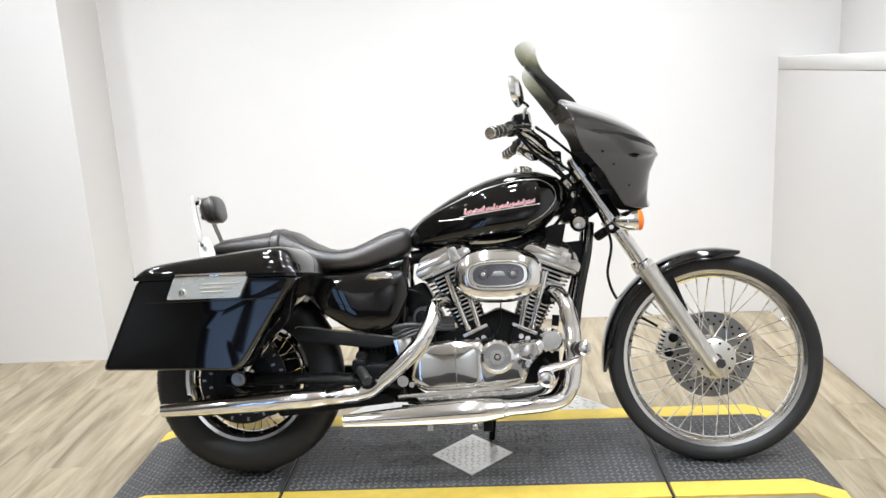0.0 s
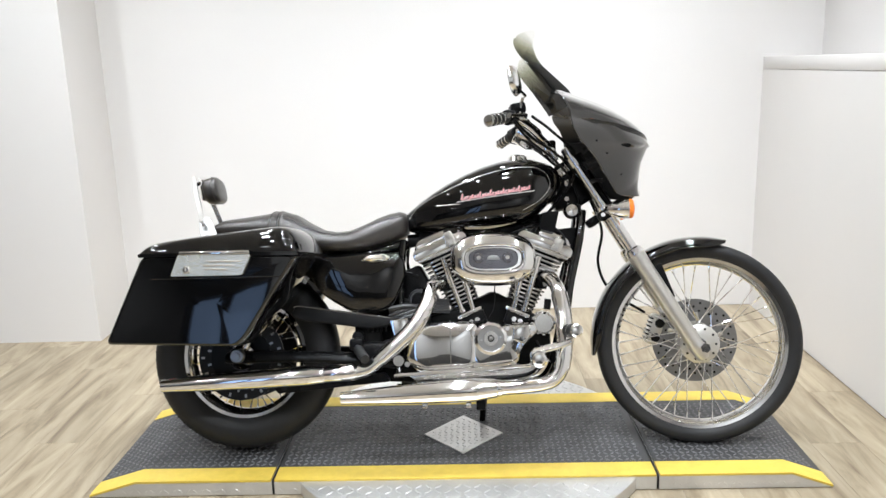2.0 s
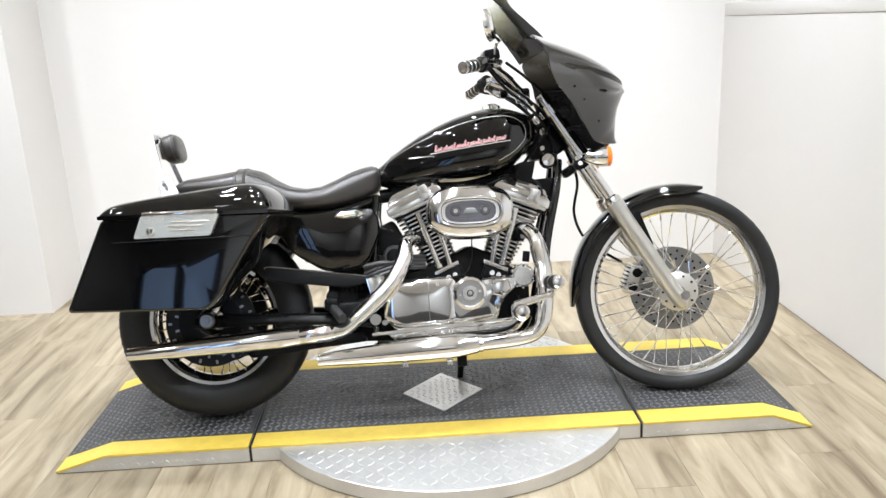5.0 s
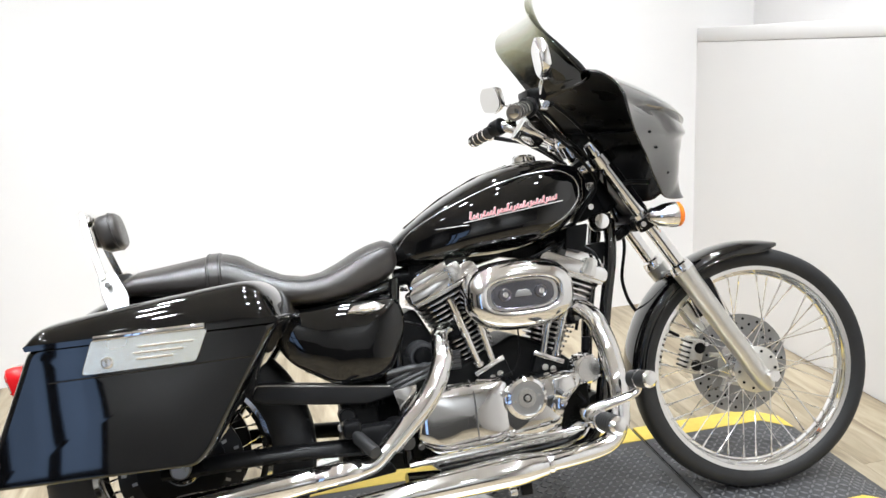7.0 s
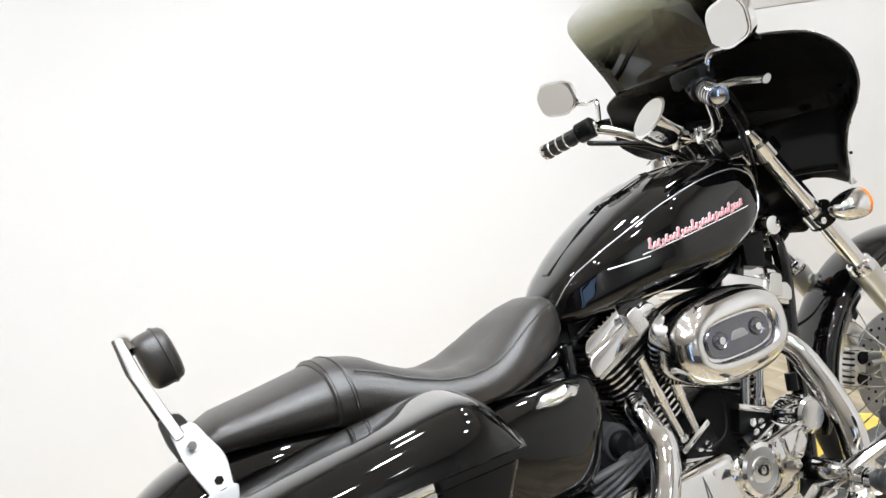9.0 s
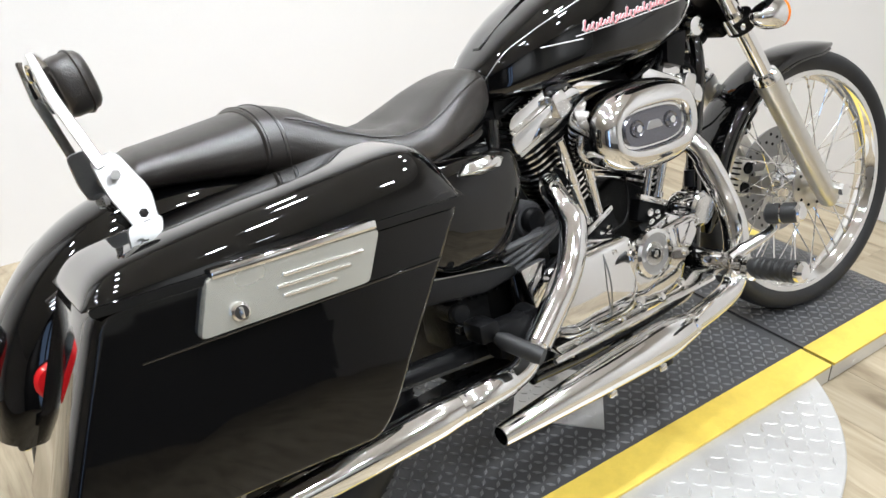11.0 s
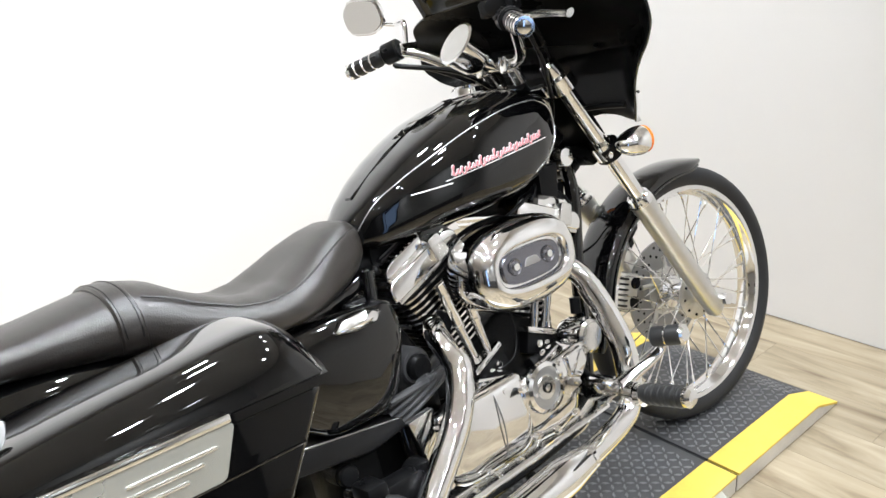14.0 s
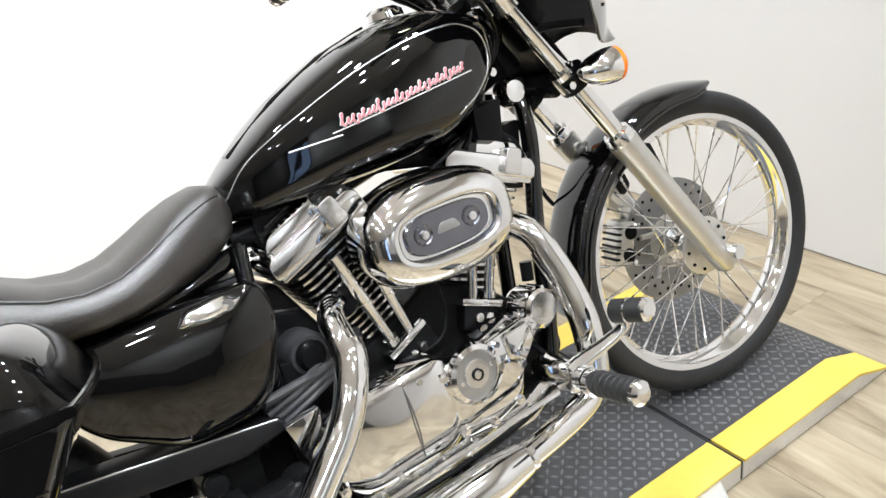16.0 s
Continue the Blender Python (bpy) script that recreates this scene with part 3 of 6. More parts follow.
def seat():
    xs = lambda a, b, n: [a + (b - a) * k / n for k in range(n + 1)]
    ob = part("seat", loft([seat_ring(x) for x in xs(0.098, 0.566, 46)]), VINYL, bike, "black vinyl seat with a stepped pillion", angle=70)
    part("pillion", loft([seat_ring(x, -0.002) for x in xs(-0.118, 0.096, 24)]), VINYL, ob, angle=70)
    band = loft([[tuple(p) for p in seat_ring(x, g)] for x, g in ((0.094, 0.0), (0.097, 0.004), (0.128, 0.004), (0.131, 0.0))])
    part("strap", band, VINYL, ob, "wide vinyl strap across the seat")
    for x0 in (0.101, 0.124):
        pts = [p for p in seat_ring(x0, 0.0044) if p[2] > spread(SEAT, x0)[1] + 0.03]
        pts.sort(key=lambda p: p[1])
        part("stitching", tube(pts, 0.001, 5, 1), SATIN, ob)
    for side in (-1, 1):
        pts = []
        for x in xs(0.14, 0.55, 30):
            top, low, w = spread(SEAT, x)
            mid = low + 0.45 * (top - low)
            c = 0.80
            s = math.sqrt(1 - c * c)
            pts.append((x, side * (c ** 0.62 * w + 0.0006), mid + (top - mid) * s ** 0.9 + 0.0006))
        part("seam_welt", tube(pts, 0.0016, 5, 1), VINYL, ob)


seat()


# wheels
def wheel(name, hub_at, radius, half, rim, spokes, m, label, drive):
    R = radius
    hub = turned([(0.012, -0.062), (0.02, -0.062), (0.022, -0.048), (0.044, -0.045), (0.047, -0.039), (0.044, -0.034), (0.026, -0.028), (0.024, 0.028), (0.044, 0.034), (0.047, 0.039), (0.044, 0.045), (0.022, 0.05), (0.02, 0.062), (0.012, 0.062)], hub_at, 40)
    root = part(name, hub, CHROME, bike, label, m)
    w = half
    prof = [(rim - 0.004, -w * 0.62), (rim + 0.006, -w * 0.80), (rim + (R - rim) * 0.35, -w * 0.98), (rim + (R - rim) * 0.62, -w), (rim + (R - rim) * 0.82, -w * 0.86), (rim + (R - rim) * 0.94, -w * 0.6), (R - 0.001, -w * 0.25), (R, 0)]
    prof = prof + [(r, -y) for r, y in prof[-2::-1]]
    part("tyre", turned(prof, hub_at, 96, closed=True), TYRE, root, "black rubber tyre", m, 40)
    # tread grooves: short ribs round the crown
    ribs = []
    for k in range(72):
        a = 2 * math.pi * k / 72
        for s in (-1, 1):
            q = box(0, s * w * 0.52, R * 0.966, 0.004, w * 0.42, 0.005, 0, (0, 0, s * 28))
            q.transform(Matrix.Translation(hub_at) @ Matrix.Rotation(a, 4, "Y"))
            ribs.append(q)
    tread = part("tread_blocks", joined(*ribs), TYRE, root, "", m)
    tread["kind"] = "stuff"
    rw = w * 0.66
    rp = [(rim + 0.004, -rw), (rim + 0.001, -rw - 0.004), (rim - 0.010, -rw - 0.002), (rim - 0.014, -rw + 0.006), (rim - 0.024, -rw * 0.45), (rim - 0.026, 0)]
    rp = rp + [(r, -y) for r, y in rp[-2::-1]] + [(rim - 0.004, rw * 0.6), (rim - 0.012, 0), (rim - 0.004, -rw * 0.6)]
    part("rim", turned(rp, hub_at, 96, closed=True), CHROME, root, "chrome rim", m, 40)
    first = None
    for k in range(spokes):
        a = 2 * math.pi * k / spokes
        s = -1 if k % 2 else 1
        lead = radians(62 if (k // 2) % 2 else -62)
        p = hub_at + Vector((0.043 * math.cos(a + lead), s * 0.039, 0.043 * math.sin(a + lead)))
        q = hub_at + Vector(((rim - 0.022) * math.cos(a), s * 0.006, (rim - 0.022) * math.sin(a)))
        d = q - p
        mm = m @ Matrix.Translation(p) @ d.to_track_quat("Z", "Y").to_matrix().to_4x4() @ Matrix.Diagonal((1, 1, d.length, 1))
        if first is None:
            first = part("spoke", tube([(0, 0, 0), (0, 0, 0.9), (0, 0, 0.905), (0, 0, 1)], [0.0017, 0.0017, 0.0032, 0.0032], 6, 1), CHROME, root, "thin chrome spoke")
            first.matrix_basis = mm
        else:
            again("spoke", first, mm, root)
    return root


fw = wheel("front_wheel", FRONT, 0.345, 0.043, 0.292, 40, STEER, "wire-spoked front wheel", False)
rw = wheel("rear_wheel", REAR, 0.323, 0.073, 0.212, 40, Matrix(), "wire-spoked rear wheel", True)

# front brake disc on the far side, pierced flange on the near side
disc = turned([(0.062, 0.058), (0.146, 0.058), (0.146, 0.063), (0.062, 0.063)], FRONT, 64, closed=True)
bd = part("brake_disc", disc, STEEL, fw, "dark steel brake disc", STEER)
part("disc_carrier", turned([(0.03, 0.052), (0.066, 0.055), (0.068, 0.06), (0.03, 0.058)], FRONT, 40, closed=True), SATIN_ALU, fw, "", STEER)
part("hub_flange", turned([(0.018, -0.052), (0.060, -0.050), (0.066, -0.046), (0.064, -0.041), (0.018, -0.043)], FRONT, 48, closed=True), SATIN_ALU, fw, "pierced aluminium hub flange", STEER)
for k in range(10):
    a = 2 * math.pi * k / 10
    h = turned([(0.001, -0.0525), (0.0038, -0.0525), (0.0042, -0.0495), (0.001, -0.0495)], FRONT + Vector((0.053 * math.cos(a), 0, 0.053 * math.sin(a))), 12)
    part("flange_hole", h, SATIN, fw, "", STEER)
# pierced rotor
hole = None
for ring, n in ((0.118, 18), (0.132, 18), (0.104, 18)):
    for k in range(n):
        t = 2 * math.pi * (k + (0.5 if ring == 0.118 else 0)) / n
        at = Matrix.Translation(FRONT + Vector((ring * math.cos(t), 0, ring * math.sin(t))))
        if hole is None:
            hole = part("rotor_hole", turned([(0.0008, 0.0572), (0.0042, 0.0572), (0.0042, 0.0592), (0.0008, 0.0592)], (0, 0, 0), 10), SATIN, fw)
            hole.matrix_basis = STEER @ at
        else:
            again("rotor_hole", hole, STEER @ at, fw)
for k in range(5):
    t = 2 * math.pi * k / 5
    p, q = (FRONT + Vector((r * math.cos(t + o), 0.0585, r * math.sin(t + o))) for r, o in ((0.05, 0.0), (0.098, 0.25)))
    part("rotor_spoke", rod(p, q, 0.007, 10), SATIN_ALU, bd, "", STEER)
CAL = Matrix.Translation((1.434, 0.080, 0.372)) @ Matrix.Rotation(radians(18), 4, "Y")
cal = joined(box(-0.012, 0, 0, 0.052, 0.055, 0.108, 0.012), box(0.022, 0.002, -0.004, 0.03, 0.042, 0.085, 0.009))
cal = part("brake_caliper", cal, SATIN_ALU, bike, "bright ribbed front brake caliper", STEER @ CAL)
for k in range(6):
    part("caliper_rib", box(-0.036, -0.002, 0.036 - 0.0145 * k, 0.014, 0.056, 0.0055, 0.0015, (0, 0, 0), 1), SATIN, cal, "", STEER @ CAL)
for dz in (-0.026, 0.026):
    part("caliper_piston", turned([(0.002, -0.032), (0.015, -0.032), (0.0165, -0.029), (0.0165, -0.02), (0.002, -0.02)], (-0.004, 0, dz), 20), SATIN, cal, "", STEER @ CAL)
part("caliper_bracket", prism(rounded([(1.43, 0.46), (1.49, 0.44), (1.53, 0.36), (1.49, 0.345), (1.455, 0.40)], 0.012), 0.064, 0.074, 0.002), SATIN_ALU, cal, "aluminium caliper bracket", STEER)
for dz in (-0.03, 0.03):
    part("caliper_bolt", rod((0.012, -0.034, dz * 1.4), (0.012, 0.034, dz * 1.4), 0.006, 8), CHROME, cal, "", STEER @ CAL)
# rear drive pulley on the far side, brake disc on the near side
part("drive_pulley", turned([(0.045, 0.074), (0.150, 0.076), (0.155, 0.080), (0.155, 0.100), (0.150, 0.104), (0.110, 0.098), (0.045, 0.098)], REAR, 60, closed=True), POWDER, rw, "black toothed drive pulley")
rd = part("rear_disc", turned([(0.098, -0.092), (0.146, -0.092), (0.1465, -0.0945), (0.146, -0.097), (0.098, -0.097)], REAR, 60, closed=True), POWDER, rw, "dark rear brake disc")
part("disc_carrier", turned([(0.045, -0.080), (0.098, -0.086), (0.103, -0.090), (0.103, -0.0985), (0.096, -0.0985), (0.045, -0.094)], REAR, 48, closed=True), SATIN, rd, "black disc carrier")
slot = None
for k in range(15):
    for r in (0.112, 0.132):
        t = 2 * math.pi * (k + (0.5 if r > 0.12 else 0)) / 15
        at = Matrix.Translation(REAR + Vector((r * math.cos(t), 0, r * math.sin(t)))) @ Matrix.Rotation(-t, 4, "Y")
        if slot is None:
            slot = part("disc_slot", box(0, -0.0975, 0, 0.012, 0.0016, 0.0075, 0.0), STEEL, rd, "bright steel slot on the dark disc")
            slot.matrix_basis = at
        else:
            again("disc_slot", slot, at, rd)


# fenders
def fender(name, hub_at, radius, half, a0, a1, skirt, m, label, nose=0.0, n=44, drop=0.0):
    rings = []
    for i in range(n + 1):
        t = i / n
        a = radians(a0 + (a1 - a0) * t)
        taper = 1 - nose * (max(0, (0.14 - t) / 0.14) ** 2 + max(0, (t - 0.88) / 0.12) ** 2)
        ring = []
        section = []
        for k in range(17):
            b = math.pi * k / 16
            y = -half * math.cos(b)
            d = skirt * (1 - math.sin(b) ** 0.55)
            section.append((y * (0.55 + 0.45 * taper), d * taper))
        reach = radius - drop * max(0.0, (t - 0.5) / 0.5) ** 1.6
        outer = [(y, reach - d) for y, d in section]
        inner = [(y * 0.96, reach - d - 0.004) for y, d in section[::-1]]
        for y, r in outer + inner:
            ring.append((hub_at.x + r * math.cos(a), y, hub_at.z + r * math.sin(a)))
        rings.append(ring)
    return part(name, loft(rings), BLACK, bike, label, m, 50)


ff = fender("front_fender", FRONT, 0.366, 0.063, 186, 75, 0.034, STEER, "gloss black front fender", 0.75)
for side in (-1, 1):
    st = prism(rounded([(1.395, 0.60), (1.43, 0.62), (1.475, 0.50), (1.45, 0.48)], 0.01), side * 0.066, side * 0.078, 0.003)
    part("fender_bracket", st, SATIN, ff, "", STEER)
    # rolled edge along the skirt
    edge = []
    for i in range(33):
        t = 0.03 + 0.94 * i / 32
        a = radians(186 - 111 * t)
        taper = 1 - 0.75 * (max(0, (0.14 - t) / 0.14) ** 2 + max(0, (t - 0.88) / 0.12) ** 2)
        r = 0.366 - 0.034 * taper - 0.001
        edge.append((FRONT.x + r * math.cos(a), side * 0.063 * (0.55 + 0.45 * taper), FRONT.z + r * math.sin(a)))
    part("fender_edge", tube(edge, 0.0032, 8, 1), BLACK, ff, "rolled gloss black edge", STEER, 60)
fender("rear_fender", REAR + Vector((0.0, 0, -0.02)), 0.455, 0.105, 62, 158, 0.09, Matrix(), "gloss black rear fender", 0.35, drop=0.07)

# fork
def fork():
    top, joint, axle = Vector((1.136, 0, 0.988)), Vector((1.350, 0, 0.640)), FRONT
    for side in (-1, 1):
        y = side * 0.102
        at = lambda s, dy=0.0, dx=0.0: (top.x + RAKE.x * s + dx * -RAKE.z, y + dy, top.z + RAKE.z * s + dx * RAKE.x)
        leg = part("fork_leg", tube([at(0.385), at(0.39), at(0.40), at(0.44), at(0.60), at(0.76), at(0.80), at(0.812)], [0.029, 0.031, 0.031, 0.0285, 0.0275, 0.0265, 0.024, 0.016], 24, 1), SATIN_ALU, bike, "satin aluminium fork slider", STEER)
        part("fork_tube", rod(at(-0.01), at(0.40), 0.0195, 20), CHROME, leg, "chrome fork tube", STEER)
        part("fork_cap", tube([at(-0.035), at(-0.03), at(-0.004), at(0.0)], [0.014, 0.021, 0.024, 0.0235], 20, 1), CHROME, leg, "", STEER)
        part("dust_seal", tube([at(0.372), at(0.376), at(0.392), at(0.396)], [0.022, 0.0275, 0.0315, 0.0315], 20, 1), CHROME, leg, "chrome collar", STEER)
        part("axle_nut", joined(rod((axle.x, side * 0.062, axle.z), (axle.x, side * 0.142, axle.z), 0.013, 12), rod((axle.x, side * 0.134, axle.z), (axle.x, side * 0.148, axle.z), 0.0165, 6)), CHROME, leg, "", STEER)
        part("lower_clamp_bolt", rod(at(0.225, side * 0.02, -0.02), at(0.225, side * 0.03, -0.02), 0.008, 6), CHROME, leg, "", STEER)
        part("fender_boss", rod(at(0.43, -side * 0.02, 0.0), at(0.43, -side * 0.036, 0.0), 0.012, 10), SATIN_ALU, leg, "", STEER)
    for s, nm in ((0.03, "upper_fork_clamp"), (0.235, "lower_fork_clamp")):
        c = top + RAKE * s
        b = joined(box(0, 0, 0, 0.05, 0.16, 0.032, 0.008), *[turned([(0.02, -0.017), (0.033, -0.017), (0.034, 0.017), (0.02, 0.017)], (0.012, sd * 0.102, 0), 24, "Z", True) for sd in (-1, 1)], box(-0.045, 0, 0, 0.05, 0.07, 0.032, 0.01))
        b.transform(Matrix.Translation(c - Vector((0.012, 0, 0))) @ Matrix.Rotation(-math.atan2(RAKE.x, -RAKE.z), 4, "Y"))
        part(nm, b, SATIN if s > 0.1 else CHROME, bike, "", STEER)
    # headlamp mount and chrome covers between the clamps
    c = top + RAKE * 0.13
    b = box(0, 0, 0, 0.03, 0.17, 0.15, 0.012)
    b.transform(Matrix.Translation(c + Vector((0.02, 0, 0))) @ Matrix.Rotation(-math.atan2(RAKE.x, -RAKE.z), 4, "Y"))
    part("fork_shroud", b, SATIN, bike, "", STEER)


fork()


# turn signals
def turn_signal(at, ahead, side, lens, m, name="front_turn_signal"):
    prof = [(0.004, -0.062), (0.012, -0.058), (0.024, -0.040), (0.031, -0.018), (0.0335, 0.0), (0.0335, 0.016), (0.030, 0.018)]
    b = turned(prof, (0, 0, 0), 28, "X")
    mm = m @ Matrix.Translation(at) @ Matrix.Rotation(radians(0 if ahead > 0 else 180), 4, "Z")
    body = part(name, b, CHROME, bike, "chrome bullet turn signal", mm)
    part("lens", turned([(0.0325, 0.0165), (0.0325, 0.025), (0.027, 0.031), (0.014, 0.0345), (0.003, 0.0355)], (0, 0, 0), 28, "X"), lens, body, "amber lens" if lens is AMBER else "red lens", mm)
    return body


for side in (-1, 1):
    ts = turn_signal((1.303, side * 0.150, 0.803), 1, side, AMBER, STEER)
    part("stem", tube([(1.268, side * 0.140, 0.803), (1.255, side * 0.128, 0.799), (1.245, side * 0.10, 0.795)], [0.010, 0.0085, 0.010], 12, 3), CHROME, ts, "", STEER)
    part("stem_clamp", tube([(1.235, side * 0.102, 0.815), (1.255, side * 0.102, 0.783)], 0.027, 18, 1), CHROME, ts, "", STEER)


# fairing and windshield: the rim as half width, height and distance ahead
RIM_LINE = [(0.0, 1.20, 1.148), (0.10, 1.20, 1.138), (0.20, 1.195, 1.105), (0.27, 1.184, 1.083), (0.340, 1.165, 1.090), (0.370, 1.137, 1.112), (0.389, 1.104, 1.125), (0.393, 1.077, 1.130), (0.388, 1.051, 1.136), (0.370, 1.030, 1.147), (0.350, 1.012, 1.159), (0.304, 0.985, 1.187), (0.263, 0.955, 1.215), (0.234, 0.920, 1.235), (0.209, 0.884, 1.258), (0.187, 0.856, 1.276), (0.165, 0.846, 1.302), (0.135, 0.845, 1.350), (0.10, 0.848, 1.362), (0.05, 0.862, 1.368), (0.0, 0.868, 1.37)]
FAIRING_NOSE = [(0.84, 1.366), (0.88, 1.372), (0.93, 1.380), (0.96, 1.386), (1.0, 1.404), (1.014, 1.409), (1.022, 1.402), (1.051, 1.382), (1.085, 1.350), (1.118, 1.310), (1.152, 1.266), (1.186, 1.21), (1.21, 1.165)]
FAIRING_BROW = [(0.0, 1.016), (0.11, 1.014), (0.14, 1.006), (0.178, 1.003), (0.215, 1.014), (0.24, 1.04), (0.262, 1.060), (0.292, 1.077), (0.314, 1.087), (0.36, 1.091), (0.39, 1.089)]


def fairing_skin(y, z, rim, s):
    # a point of the shell, a share s of the way out from its middle to the rim point
    cz = 1.03
    yy, zz = y * s, cz + (z - cz) * s
    nose = spread(FAIRING_NOSE, zz)[0] - 0.45 * yy * yy
    side = y * y / (y * y + (z - cz) ** 2)
    x = nose + (rim - nose) * s ** (9 - (6.0 if z > 1.09 else 6.8) * side)
    # the crease that sets the upper brow off from the wing
    x += (0.017 / (1 + math.exp(-(zz - spread(FAIRING_BROW, abs(yy))[0]) / 0.0035)) - 0.011) * (1 - s ** 8)
    return (x, yy, zz)


def fairing():
    half = [tuple(p) for p in curve(RIM_LINE, 4)]
    rimline = [(-y, z, x) for y, z, x in half] + [(y, z, x) for y, z, x in half[::-1]][1:-1]
    bm = bmesh.new()
    rings = []
    for s in (1.0, 0.992, 0.98, 0.96, 0.935, 0.905, 0.875, 0.845, 0.815, 0.785, 0.755, 0.72, 0.685, 0.65, 0.615, 0.58, 0.545, 0.51, 0.47, 0.43, 0.39, 0.35, 0.31, 0.27, 0.23, 0.19, 0.15, 0.11, 0.07):
        rings.append([bm.verts.new(fairing_skin(*p, s)) for p in rimline])
    n = len(rimline)
    for a, b in zip(rings, rings[1:]):
        for k in range(n):
            bm.faces.new((a[k], a[(k + 1) % n], b[(k + 1) % n], b[k]))
    bm.faces.new(rings[-1])
    ob = part("fairing", bm, FAIRING, bike, "gloss black handlebar fairing", STEER, 50)
    mod = ob.modifiers.new("thick", "SOLIDIFY")
    mod.thickness, mod.offset = 0.005, -1
    ob.data.materials.append(SATIN)
    mod.material_offset = 1
    for side in (-1, 1):
        for y, z, x, s in ((0.350, 1.012, 1.159, 0.86), (0.283, 0.970, 1.202, 0.86), (0.216, 0.895, 1.250, 0.86)):
            at = Vector(fairing_skin(side * y, z, x, s))
            part("fairing_bolt", turned([(0.001, -0.003), (0.0032, -0.003), (0.0036, 0.002), (0.001, 0.003)], at, 10, "Y"), SATIN, ob, "", STEER)
        part("fairing_stay", tube([(1.20, side * 0.10, 0.90), (1.215, side * 0.15, 0.90), (1.235, side * 0.20, 0.895)], 0.007, 8, 3), SATIN, ob, "", STEER)
    # windshield: a recurved sheet, swept back towards its side edges
    mid = curve([(1.152, 0, 1.192), (1.139, 0, 1.221), (1.092, 0, 1.268), (1.046, 0, 1.316), (1.024, 0, 1.36), (1.018, 0, 1.40), (1.026, 0, 1.436)], 5)
    edge = curve([(1.072, 0.256, 1.178), (1.041, 0.243, 1.224), (1.003, 0.233, 1.277), (0.972, 0.222, 1.318), (0.958, 0.219, 1.348), (0.960, 0.205, 1.374), (0.976, 0.165, 1.396)], 5)
    bm = bmesh.new()
    rows = []
    for m, e in zip(mid, edge):
        rows.append([bm.verts.new((m[0] + (e[0] - m[0]) * v * v, e[1] * v, m[2] + (e[2] - m[2]) * v * v)) for v in (k / 10 - 1 for k in range(21))])
    for a, b in zip(rows, rows[1:]):
        for k in range(20):
            bm.faces.new((a[k], a[k + 1], b[k + 1], b[k]))
    ws = part("windshield", bm, SMOKE, ob, "smoked plastic windshield, clear towards the top", STEER, 60)
    mod = ws.modifiers.new("thick", "SOLIDIFY")
    mod.thickness = 0.0035
    strip = tube([(1.156 - 1.33 * y * y, y, 1.196 - 0.22 * y * y) for y in np.linspace(-0.25, 0.25, 23)], 0.005, 8, 1, 0.5)
    part("windshield_trim", strip, SATIN, ob, "", STEER)


fairing()


